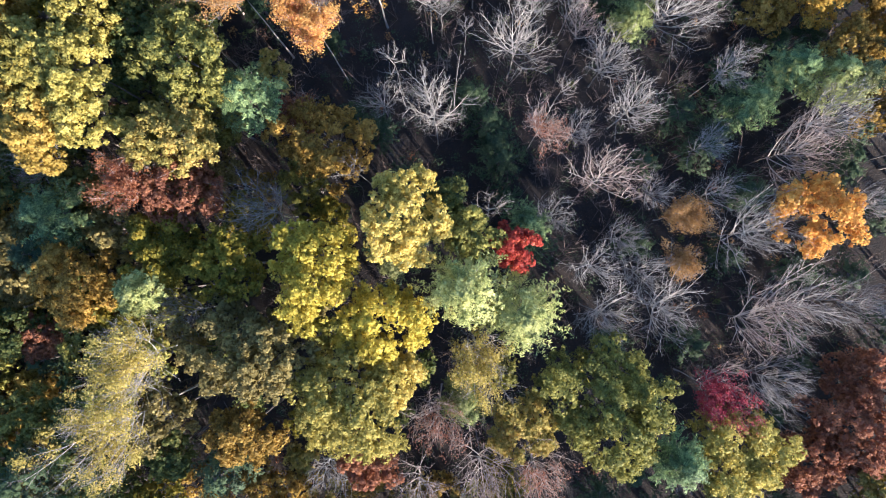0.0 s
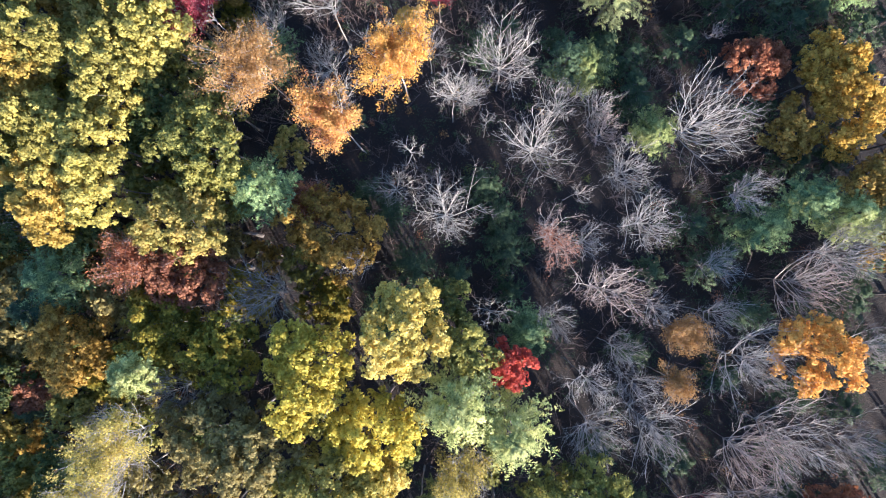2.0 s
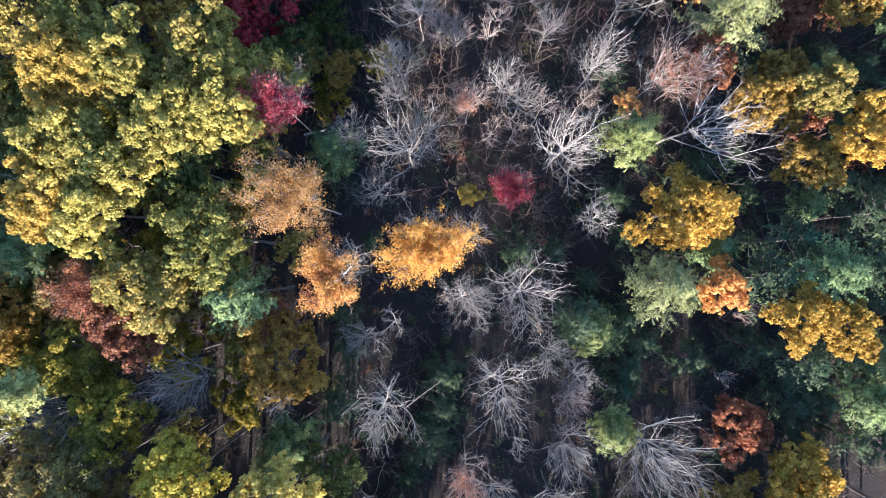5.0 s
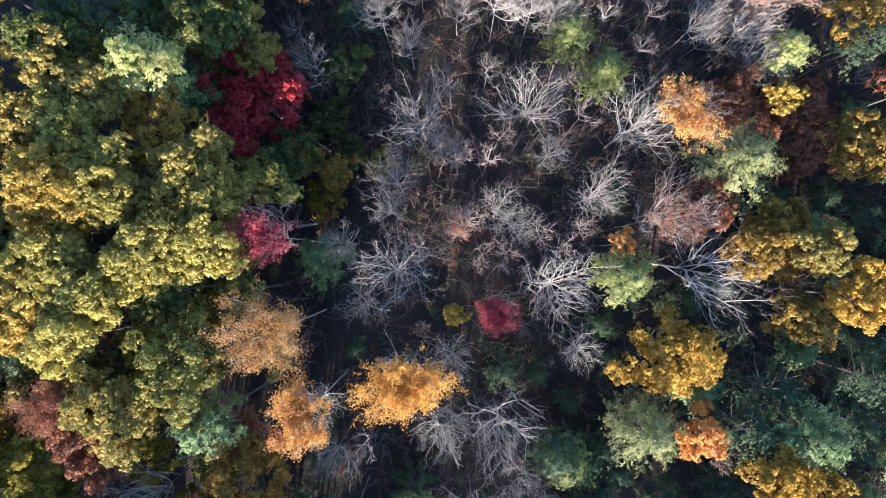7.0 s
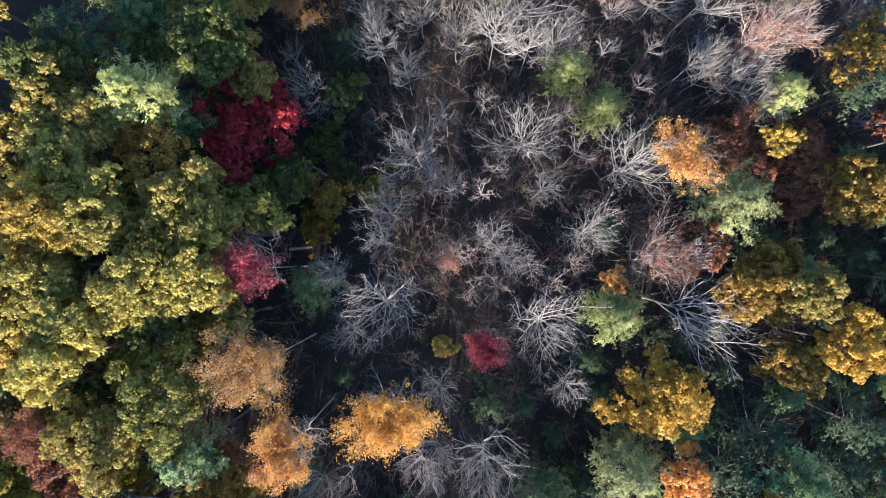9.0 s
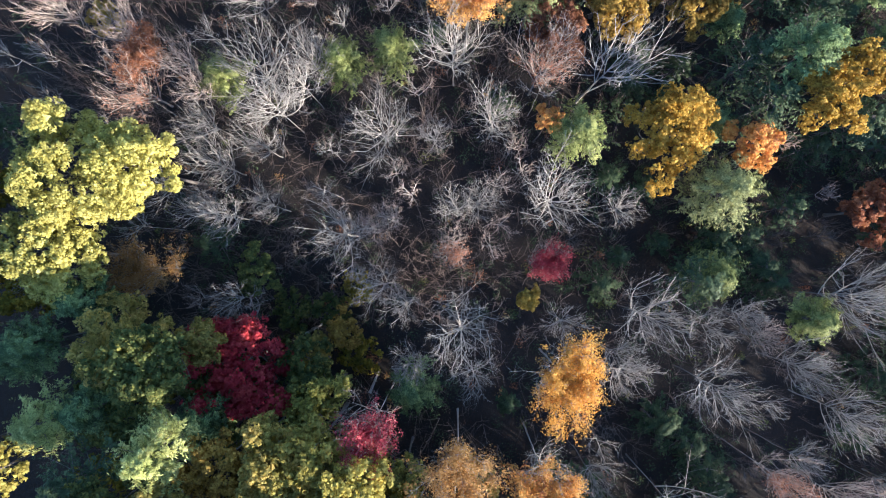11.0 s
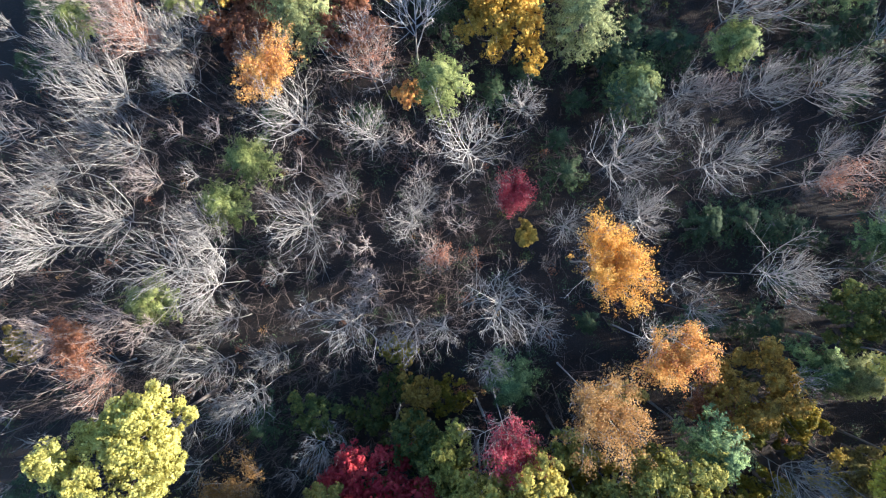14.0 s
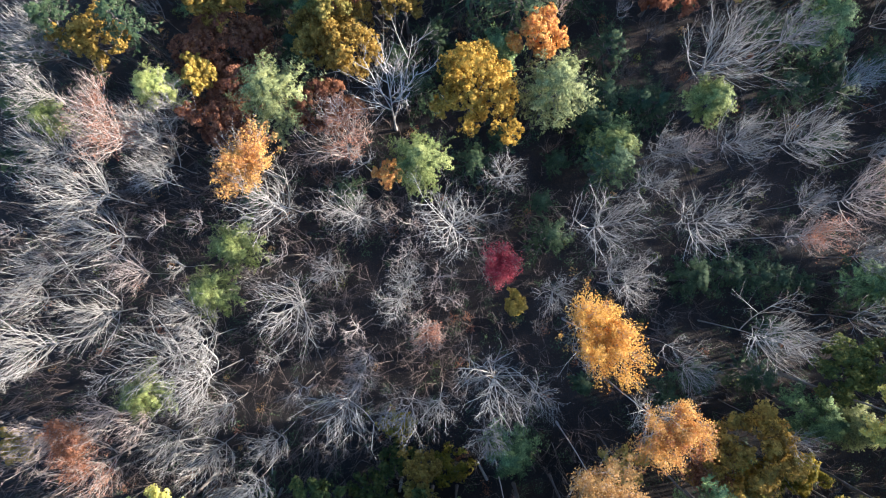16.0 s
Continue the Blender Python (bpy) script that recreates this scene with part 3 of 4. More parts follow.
bare_tree(24.6, 28.9, 13.7, 6.47, "grey")
conifer(20.4, 27.5, 12.2, 2.64, "fir")
conifer(9.7, 34.9, 11.5, 3.82, "dark")
conifer(37.0, 43.6, 7.6, 4.25, "dark")
bare_tree(-2.8, 28.6, 14.9, 3.26, "grey")
bare_tree(-17.7, 37.4, 16.0, 5.40, "grey")
bare_tree(2.4, 33.5, 13.8, 5.18, "grey")
bare_tree(-27.6, 51.5, 13.5, 4.89, "grey")
bare_tree(-20.2, 62.0, 11.2, 5.78, "grey")
bare_tree(-9.8, 67.5, 15.4, 5.15, "grey")
bare_tree(-4.2, 48.2, 15.6, 5.06, "grey")
bare_tree(-39.7, 63.5, 10.5, 4.83, "grey")
broadleaf(-53.2, 31.8, 23.9, 3.63, "dgrn")
broadleaf(-48.9, 30.3, 24.4, 3.84, "ygold")
broadleaf(-46.9, 27.6, 24.3, 3.12, "yg")
broadleaf(-43.0, 32.6, 21.4, 3.34, "gold")
broadleaf(-36.8, 31.3, 22.9, 4.24, "ygold")
broadleaf(-43.3, 21.6, 24.0, 3.37, "yel")
broadleaf(-37.9, 15.9, 22.4, 3.73, "yg")
broadleaf(-42.6, 40.5, 13.7, 5.73, "dred")
bare_tree(-41.9, 58.5, 10.5, 3.99, "grey")
bare_tree(-30.7, 66.8, 15.3, 4.49, "grey")
bare_tree(-27.3, 69.3, 12.9, 3.44, "grey")
conifer(-22.5, 71.2, 10.5, 3.02, "fir")
conifer(-16.4, 71.1, 10.5, 3.02, "fir")
bare_tree(-7.4, 59.2, 12.0, 4.10, "grey")
thin_tree(-16.0, 46.3, 11.6, 2.80, "pink")
bare_tree(-14.1, 50.4, 11.4, 3.05, "grey")
bare_tree(-22.7, 41.7, 11.0, 3.00, "grey")
thin_tree(-0.5, 63.4, 13.0, 3.92, "pink")
broadleaf(-2.9, 78.9, 10.6, 3.98, "rus")
broadleaf(5.6, 83.0, 10.0, 5.94, "rus")
broadleaf(0.4, 82.5, 12.2, 1.95, "yel")
conifer(-3.3, 86.3, 13.5, 2.68, "pale")
bare_tree(-13.0, 81.8, 12.1, 3.36, "grey")
thin_tree(-10.2, 86.9, 17.0, 3.90, "pink")
bare_tree(-8.0, 84.6, 12.8, 3.98, "grey")
broadleaf(10.5, 71.4, 12.3, 3.75, "gold")
broadleaf(13.7, 71.3, 16.9, 3.00, "ygold")
broadleaf(20.4, 70.7, 17.0, 3.73, "honey")
broadleaf(18.2, 64.6, 14.9, 3.10, "gold")
broadleaf(-1.7, 57.1, 12.7, 1.39, "org")
broadleaf(10.3, 84.1, 14.1, 3.81, "gold")
dead_tree(5.5, 60.7, 14.6, 5.85, "grey")
conifer(14.6, 44.0, 14.5, 4.53, "pale2")
conifer(1.0, 54.7, 14.6, 3.42, "fir")
conifer(1.3, 72.6, 15.3, 4.54, "pale2")
broadleaf(11.1, 52.4, 14.4, 5.05, "honey")
broadleaf(20.1, 48.1, 12.5, 2.93, "org")
thin_tree(-6.9, 70.7, 16.4, 3.47, "org")
thin_tree(-13.7, 21.9, 21.0, 4.08, "org")
thin_tree(-8.9, 29.5, 18.0, 4.76, "orgy")
thin_tree(-21.2, 26.5, 22.2, 4.18, "tan")
thin_tree(-27.8, 31.4, 21.1, 3.39, "mag")
thin_tree(-5.9, 41.1, 10.4, 2.84, "mag")
broadleaf(-9.4, 38.2, 9.5, 1.30, "yel")
broadleaf(32.0, 37.0, 11.5, 3.60, "brick")
broadleaf(50.5, 24.0, 11.5, 3.40, "honey")
broadleaf(51.0, 30.5, 12.0, 3.60, "gold")
broadleaf(50.5, 17.5, 9.5, 3.20, "gold")
conifer(-46.3, 36.0, 24.8, 3.35, "pale")
thin_tree(-46.8, 75.3, 10.0, 5.26, "pink")
bare_tree(-35.9, 86.3, 13.5, 5.32, "grey")
bare_tree(-30.5, 82.9, 10.5, 5.40, "grey")
bare_tree(-50.2, 92.9, 10.5, 6.04, "grey")
bare_tree(-32.4, 73.4, 10.8, 6.40, "grey")
bare_tree(-25.9, 72.1, 10.5, 4.20, "grey")
broadleaf(-49.2, 86.2, 7.2, 1.91, "yel")
bare_tree(-39.3, 57.0, 12.3, 3.42, "grey")
bare_tree(-26.5, 61.4, 10.5, 2.29, "grey")
bare_tree(-11.7, 50.9, 10.5, 3.16, "grey")
bare_tree(-1.6, 29.6, 10.8, 3.18, "grey")
conifer(12.1, 36.0, 7.5, 2.89, "dark")
bare_tree(13.4, 14.0, 12.1, 2.70, "grey")
bare_tree(-17.5, 87.6, 14.8, 5.88, "grey")
bare_tree(-21.7, 86.5, 11.4, 6.20, "grey")
broadleaf(0.2, 78.7, 10.4, 3.33, "rus")
broadleaf(10.4, 68.1, 13.5, 3.80, "gold")
thin_tree(-7.8, 91.8, 13.1, 3.34, "pink")
thin_tree(-9.2, 88.5, 10.5, 3.20, "pink")
conifer(-11.4, 96.5, 12.6, 2.34, "fir")
bare_tree(-4.1, 84.1, 11.7, 4.06, "grey")
bare_tree(-14.8, 95.8, 11.8, 4.26, "grey")
bare_tree(-10.8, 83.3, 10.5, 3.48, "grey")
bare_tree(-24.2, 80.2, 10.5, 3.35, "tanb")
bare_tree(-1.5, 60.7, 13.3, 2.51, "grey")
thin_tree(1.7, 64.9, 14.0, 2.49, "pink")
bare_tree(-10.3, 9.2, 17.0, 2.40, "grey")
bare_tree(-43.8, 10.4, 14.0, 3.76, "tanb")
broadleaf(-45.1, -8.7, 11.0, 2.70, "rus")
conifer(-44.9, 0.4, 13.4, 3.47, "dark")
conifer(-46.9, -11.7, 7.3, 3.59, "dark")
conifer(-23.7, -22.0, 15.1, 3.35, "dark")
conifer(9.6, 1.7, 7.9, 3.41, "dark")
conifer(0.9, -15.1, 14.3, 2.60, "fir")
thin_tree(8.7, -22.1, 13.5, 3.59, "pink")
bare_tree(-3.8, -23.4, 15.0, 3.59, "tanb")
broadleaf(46.2, -14.0, 9.9, 3.84, "rus")
broadleaf(40.5, -23.0, 10.3, 3.78, "rus")
conifer(34.1, 19.6, 7.7, 3.84, "dark")
conifer(42.7, 20.4, 13.5, 3.41, "pale")
broadleaf(44.6, 23.8, 13.8, 3.10, "gold")
conifer(46.5, 10.0, 7.6, 3.20, "dark")
bare_tree(22.7, 7.5, 10.5, 2.88, "grey")
conifer(27.6, 18.0, 7.0, 3.25, "dark")
bare_tree(11.1, 4.9, 10.6, 3.15, "grey")
dead_tree(-14.6, -22.9, 11.5, 3.00, "grey")
conifer(-42.5, -21.8, 16.4, 2.69, "dark")
bare_tree(45.6, -5.1, 11.3, 3.78, "grey")
bare_tree(21.4, -1.4, 10.5, 3.52, "grey")
bare_tree(-6.8, 21.9, 13.2, 2.40, "grey")
bare_tree(1.4, 27.1, 9.6, 1.70, "grey")
bare_tree(31.4, 21.6, 11.5, 3.20, "grey")
broadleaf(32.5, 52.9, 15.8, 3.05, "honey")
bare_tree(-24.7, 44.5, 10.5, 3.52, "grey")
conifer(18.4, 38.1, 7.0, 3.36, "dark")
bare_tree(13.9, 29.8, 10.5, 2.97, "grey")
thin_tree(-15.9, 15.2, 14.2, 2.65, "rus")
broadleaf(-47.5, 43.5, 21.5, 4.13, "dgrn")
conifer(-55.0, 35.4, 22.8, 3.47, "dark")
broadleaf(-43.4, 44.2, 16.7, 2.39, "ygold")
broadleaf(-33.8, 34.8, 14.6, 2.94, "grn")
bare_tree(-41.1, 47.7, 10.5, 3.25, "grey")
bare_tree(-28.1, 56.8, 10.5, 2.31, "grey")
bare_tree(-24.3, 51.3, 10.5, 2.64, "tanb")
conifer(-24.2, 30.7, 7.0, 2.60, "dark")
bare_tree(-11.7, 45.5, 10.5, 2.31, "tanb")
bare_tree(-9.2, 51.9, 10.5, 2.60, "tanb")
bare_tree(-5.6, 52.9, 10.4, 1.95, "tanb")
broadleaf(2.6, 67.8, 11.5, 3.58, "rus")
conifer(10.3, 59.2, 7.0, 3.31, "dark")
conifer(22.9, 57.6, 12.7, 5.12, "dark")
conifer(27.7, 65.3, 15.2, 3.72, "dark")
bare_tree(-6.3, 34.9, 10.5, 3.02, "grey")
broadleaf(-0.5, 95.2, 13.7, 3.52, "gold")
bare_tree(-8.3, 18.0, 10.6, 3.15, "grey")
bare_tree(-24.6, 35.0, 10.5, 3.20, "grey")
bare_tree(3.7, 45.4, 10.5, 3.02, "grey")
bare_tree(-17.8, 31.8, 10.5, 2.93, "grey")
conifer(-36.5, 73.5, 10.5, 3.02, "fir")
thin_tree(-44.3, 78.7, 10.0, 3.11, "rus")
bare_tree(-53.5, 86.9, 10.5, 4.21, "tanb")
bare_tree(-40.7, 76.5, 10.5, 3.46, "tanb")
bare_tree(-40.0, 69.1, 10.5, 3.97, "grey")
bare_tree(-46.5, 63.1, 10.5, 3.69, "grey")
bare_tree(-35.1, 57.1, 10.5, 3.02, "grey")
conifer(-56.3, 51.8, 11.6, 3.41, "dark")
conifer(-64.4, 48.0, 14.1, 3.53, "pine")
broadleaf(-31.3, 40.6, 7.2, 1.94, "gold")
bare_tree(-20.0, 56.5, 10.5, 2.35, "tanb")
bare_tree(-10.0, 47.5, 10.5, 2.15, "tanb")
conifer(32.5, 47.3, 12.5, 4.48, "dark")
conifer(4.2, 16.6, 7.0, 3.31, "dark")
bare_tree(9.5, 29.7, 10.5, 3.41, "grey")
bare_tree(14.7, 26.7, 10.5, 3.02, "tanb")
conifer(-43.4, 55.0, 7.0, 3.02, "dark")
bare_tree(-21.6, 51.4, 10.5, 2.73, "tanb")
broadleaf(-38.4, 50.3, 9.7, 2.42, "dgrn")
bare_tree(-3.7, 102.4, 13.0, 4.88, "grey")
bare_tree(-28.0, 91.6, 10.5, 4.03, "grey")
bare_tree(-31.8, 90.5, 10.5, 3.97, "grey")
conifer(4.5, 49.3, 7.0, 3.41, "dark")
conifer(15.0, 37.1, 7.0, 3.31, "dark")
bare_tree(-46.1, 82.1, 10.5, 4.15, "tanb")
bare_tree(-39.8, 72.9, 10.5, 3.81, "tanb")
bare_tree(-34.3, 64.4, 10.5, 3.75, "grey")
bare_tree(-14.4, 59.0, 10.5, 2.69, "grey")
broadleaf(-51.0, 64.5, 20.4, 6.34, "cream")
broadleaf(-45.1, 63.5, 19.6, 5.04, "cream")
broadleaf(-55.5, 57.1, 18.9, 4.93, "cream")
broadleaf(-51.2, 46.0, 17.5, 5.13, "ygold")
thin_tree(-50.6, 53.9, 10.9, 4.16, "tan")
fallen_log(-36.4, 41.4, 2.2, 13)
fallen_log(-30.5, 32.8, 3.0, 52)
fallen_log(-35.7, 41.6, 1.6, 10)
fallen_log(-34.5, 42.1, 2.0, -150)
conifer(2.3, 19.8, 7.0, 2.43, "dark")
conifer(8.4, 3.5, 11.5, 2.60, "pine")
conifer(34.7, 18.3, 11.1, 3.33, "pine")
conifer(37.9, 21.7, 12.4, 2.02, "pale")
conifer(45.9, 20.4, 12.6, 3.28, "pale2")
conifer(32.1, 15.0, 7.0, 2.73, "dark")
bare_tree(29.0, 13.2, 10.7, 3.07, "grey")
conifer(5.0, 13.5, 7.0, 2.73, "dark")
conifer(41.5, -1.5, 7.0, 2.78, "dark")
bare_tree(18.9, 2.4, 10.5, 2.88, "grey")
conifer(12.0, 35.0, 10.5, 3.44, "fir")
conifer(5.7, 11.8, 7.0, 3.36, "dark")
conifer(-5.7, 9.3, 7.0, 3.36, "dark")
conifer(-7.5, 2.9, 10.5, 3.52, "pine")
broadleaf(-1.6, 4.8, 14.2, 3.41, "dgrn")
conifer(-6.7, 0.1, 11.8, 2.44, "pale2")
conifer(-24.7, 32.3, 10.5, 2.82, "pine")
conifer(19.7, 31.8, 7.0, 3.02, "dark")
conifer(1.5, 19.7, 7.0, 3.02, "dark")
conifer(-55.2, 52.0, 15.7, 3.01, "pine")
conifer(-61.1, 49.0, 16.3, 2.73, "pine")
conifer(-60.1, 40.9, 17.9, 3.18, "pale")
conifer(-56.8, 40.7, 16.0, 3.29, "pine")
conifer(-49.0, 36.2, 17.1, 2.57, "pale")
conifer(-46.6, 36.2, 15.2, 2.78, "pine")
conifer(-0.3, 37.4, 7.0, 2.82, "dark")
# six tall pines added on the sun side to shade the northern corner
conifer(2.0, 92.0, 16.0, 3.00, "dark")
conifer(10.0, 93.0, 17.0, 3.20, "dark")
conifer(14.5, 88.0, 17.0, 3.20, "pine")
conifer(-1.0, 100.0, 15.0, 3.00, "dark")
conifer(7.0, 100.0, 17.0, 3.20, "dark")
conifer(17.0, 95.0, 17.0, 3.20, "dark")
bare_tree(46.0, 6.0, 13.0, 3.20, "grey")
# the next four pines are raised to cast shade on the bare trees
conifer(50.0, 12.0, 17.0, 3.20, "dark")
conifer(49.0, 20.0, 17.0, 3.20, "dark")
conifer(51.0, 3.0, 17.0, 3.20, "dark")
conifer(50.0, -8.0, 15.0, 3.00, "dark")
bare_tree(52.0, 28.0, 13.0, 3.00, "grey")
conifer(17.0, -28.0, 7.5, 2.60, "dark")
conifer(24.0, -30.0, 7.5, 2.80, "dark")
bare_tree(31.0, -27.0, 11.0, 2.80, "grey")
conifer(38.0, -29.0, 7.5, 2.60, "dark")
broadleaf(-62.3, -27.8, 5.0, 3.40, "olive", 0.6, 1.4, 7, 3)
broadleaf(-62.7, -21.5, 5.0, 3.40, "ygold", 0.6, 1.4, 7, 3)
broadleaf(-61.1, -15.9, 5.0, 3.40, "olive", 0.6, 1.4, 7, 3)
broadleaf(-63.1, -11.3, 5.0, 3.40, "grn", 0.6, 1.4, 7, 3)
broadleaf(-61.1, -7.5, 5.0, 3.40, "gold", 0.6, 1.4, 7, 3)
broadleaf(-62.3, -3.1, 5.0, 3.40, "grn", 0.6, 1.4, 7, 3)
broadleaf(-61.7, 1.5, 5.0, 3.40, "gold", 0.6, 1.4, 7, 3)
broadleaf(-62.4, 9.0, 8.9, 3.40, "grn", 0.6, 1.4, 7, 3)
broadleaf(-60.9, 15.0, 11.5, 3.40, "dgrn", 0.6, 1.4, 7, 3)
broadleaf(-62.0, 20.3, 13.9, 3.40, "grn", 0.6, 1.4, 7, 3)
broadleaf(-61.4, 26.9, 13.6, 3.40, "ygold", 0.6, 1.4, 7, 3)
broadleaf(-61.0, 31.5, 10.9, 3.40, "olive", 0.6, 1.4, 7, 3)
broadleaf(-62.7, 37.8, 7.4, 2.50, "dgrn", 0.6, 1.4, 7, 3)
broadleaf(-60.9, 44.9, 7.2, 2.53, "dgrn", 0.6, 1.4, 7, 3)
broadleaf(-57.1, -27.0, 5.0, 3.40, "ygold", 0.6, 1.4, 7, 3)
broadleaf(-57.2, -21.6, 5.0, 3.40, "gold", 0.6, 1.4, 7, 3)
broadleaf(-57.2, -3.6, 5.0, 3.40, "grn", 0.6, 1.4, 7, 3)
broadleaf(-57.0, 4.9, 5.0, 3.40, "ygold", 0.6, 1.4, 7, 3)
broadleaf(-56.8, 10.4, 7.7, 3.40, "gold", 0.6, 1.4, 7, 3)
broadleaf(-57.2, 21.1, 14.7, 3.40, "ygold", 0.6, 1.4, 7, 3)
broadleaf(-57.0, -16.9, 5.0, 3.40, "grn", 0.6, 1.4, 7, 3)
broadleaf(-55.3, -12.6, 5.0, 3.40, "grn", 0.6, 1.4, 7, 3)
broadleaf(-55.5, 16.6, 11.7, 3.40, "gold", 0.6, 1.4, 7, 3)
broadleaf(-56.4, 25.6, 14.1, 3.40, "ygold", 0.6, 1.4, 7, 3)
broadleaf(-53.2, -19.5, 5.0, 3.40, "gold", 0.6, 1.4, 7, 3)
broadleaf(-53.5, -8.3, 5.0, 3.40, "ygold", 0.6, 1.4, 7, 3)
broadleaf(-52.9, -3.3, 5.0, 3.40, "grn", 0.6, 1.4, 7, 3)
broadleaf(-52.9, 40.2, 10.9, 2.27, "olive", 0.6, 1.4, 7, 3)
broadleaf(-52.7, -27.3, 5.0, 3.40, "grn", 0.6, 1.4, 7, 3)
broadleaf(-52.7, 0.9, 5.3, 3.40, "gold", 0.6, 1.4, 7, 3)
broadleaf(-52.0, 6.4, 6.3, 3.40, "gold", 0.6, 1.4, 7, 3)
broadleaf(-51.8, 12.8, 12.4, 3.40, "ygold", 0.6, 1.4, 7, 3)
broadleaf(-51.0, 20.4, 14.8, 3.40, "olive", 0.6, 1.4, 7, 3)
broadleaf(-50.2, -15.7, 5.0, 3.17, "ygold", 0.6, 1.4, 7, 3)
broadleaf(-46.9, -26.8, 5.0, 3.40, "dgrn", 0.6, 1.4, 7, 3)
broadleaf(-47.2, -22.1, 5.0, 3.40, "ygold", 0.6, 1.4, 7, 3)
broadleaf(-48.8, -6.9, 5.0, 2.99, "dgrn", 0.6, 1.4, 7, 3)
broadleaf(-48.2, 4.2, 5.9, 3.16, "grn", 0.6, 1.4, 7, 3)
broadleaf(-47.8, 17.2, 10.5, 3.40, "grn", 0.6, 1.4, 7, 3)
broadleaf(-48.4, 24.3, 15.1, 2.05, "grn", 0.6, 1.4, 7, 3)
broadleaf(-45.8, -17.1, 5.5, 3.40, "gold", 0.6, 1.4, 7, 3)
broadleaf(-44.0, -3.6, 5.0, 2.18, "grn", 0.6, 1.4, 7, 3)
broadleaf(-43.5, 14.6, 11.7, 2.05, "gold", 0.6, 1.4, 7, 3)
broadleaf(-42.0, -25.7, 5.0, 2.81, "gold", 0.6, 1.4, 7, 3)
broadleaf(-41.3, -18.0, 5.8, 2.90, "ygold", 0.6, 1.4, 7, 3)
broadleaf(-41.9, -12.7, 5.0, 3.05, "grn", 0.6, 1.4, 7, 3)
broadleaf(-40.5, -8.7, 5.0, 3.35, "ygold", 0.6, 1.4, 7, 3)
broadleaf(-39.7, 35.0, 9.1, 2.06, "ygold", 0.6, 1.4, 7, 3)
broadleaf(-37.4, -27.5, 7.1, 3.40, "dgrn", 0.6, 1.4, 7, 3)
broadleaf(-38.2, -21.5, 6.1, 3.26, "ygold", 0.6, 1.4, 7, 3)
broadleaf(-37.8, 1.8, 5.5, 2.01, "gold", 0.6, 1.4, 7, 3)
broadleaf(-37.4, 7.9, 10.7, 2.10, "gold", 0.6, 1.4, 7, 3)
broadleaf(-37.0, 44.3, 5.0, 2.64, "dgrn", 0.6, 1.4, 7, 3)
broadleaf(-35.8, -10.1, 6.1, 2.00, "ygold", 0.6, 1.4, 7, 3)
broadleaf(-35.8, 38.8, 6.0, 2.86, "ygold", 0.6, 1.4, 7, 3)
broadleaf(-33.0, -27.3, 8.6, 3.40, "olive", 0.6, 1.4, 7, 3)
broadleaf(-33.7, -5.1, 10.5, 2.66, "dgrn", 0.6, 1.4, 7, 3)
broadleaf(-33.2, 0.1, 8.3, 2.41, "dgrn", 0.6, 1.4, 7, 3)
broadleaf(-32.5, 43.0, 5.0, 2.35, "dgrn", 0.6, 1.4, 7, 3)
broadleaf(-30.0, 14.5, 12.6, 2.63, "gold", 0.6, 1.4, 7, 3)
broadleaf(-30.2, 18.9, 13.3, 2.03, "grn", 0.6, 1.4, 7, 3)
broadleaf(-30.6, 37.6, 5.0, 2.75, "olive", 0.6, 1.4, 7, 3)
broadleaf(-27.8, -26.5, 6.0, 3.40, "gold", 0.6, 1.4, 7, 3)
broadleaf(-27.7, 24.6, 13.8, 2.42, "grn", 0.6, 1.4, 7, 3)
broadleaf(-28.6, 44.8, 5.0, 1.98, "olive", 0.6, 1.4, 7, 3)
broadleaf(-23.3, -26.7, 5.3, 2.93, "gold", 0.6, 1.4, 7, 3)
broadleaf(-24.3, 2.9, 9.5, 2.32, "dgrn", 0.6, 1.4, 7, 3)
broadleaf(-22.8, -15.2, 9.1, 1.90, "dgrn", 0.6, 1.4, 7, 3)
broadleaf(-22.3, 8.6, 9.3, 1.95, "gold", 0.6, 1.4, 7, 3)
broadleaf(-19.2, -27.8, 5.0, 3.40, "gold", 0.6, 1.4, 7, 3)
broadleaf(-20.6, 21.2, 11.7, 2.37, "ygold", 0.6, 1.4, 7, 3)
broadleaf(-17.9, -23.7, 5.6, 1.98, "ygold", 0.6, 1.4, 7, 3)
broadleaf(-16.8, -18.5, 8.7, 2.06, "olive", 0.6, 1.4, 7, 3)
broadleaf(-16.8, -4.0, 9.4, 2.69, "ygold", 0.6, 1.4, 7, 3)
broadleaf(-13.5, -30.4, 5.0, 3.40, "ygold", 0.6, 1.4, 7, 3)
broadleaf(-13.6, -8.3, 12.2, 2.09, "grn", 0.6, 1.4, 7, 3)
broadleaf(-11.6, -19.1, 6.2, 2.31, "grn", 0.6, 1.4, 7, 3)
broadleaf(-10.6, -26.0, 5.0, 3.40, "gold", 0.6, 1.4, 7, 3)
broadleaf(-7.4, -18.4, 5.1, 2.11, "dgrn", 0.6, 1.4, 7, 3)
broadleaf(-5.2, -30.7, 5.0, 3.40, "olive", 0.6, 1.4, 7, 3)
broadleaf(-4.1, -12.9, 6.5, 2.06, "dgrn", 0.6, 1.4, 7, 3)
broadleaf(-1.7, -28.0, 5.0, 3.06, "gold", 0.6, 1.4, 7, 3)
broadleaf(2.5, -30.4, 5.0, 3.40, "grn", 0.6, 1.4, 7, 3)
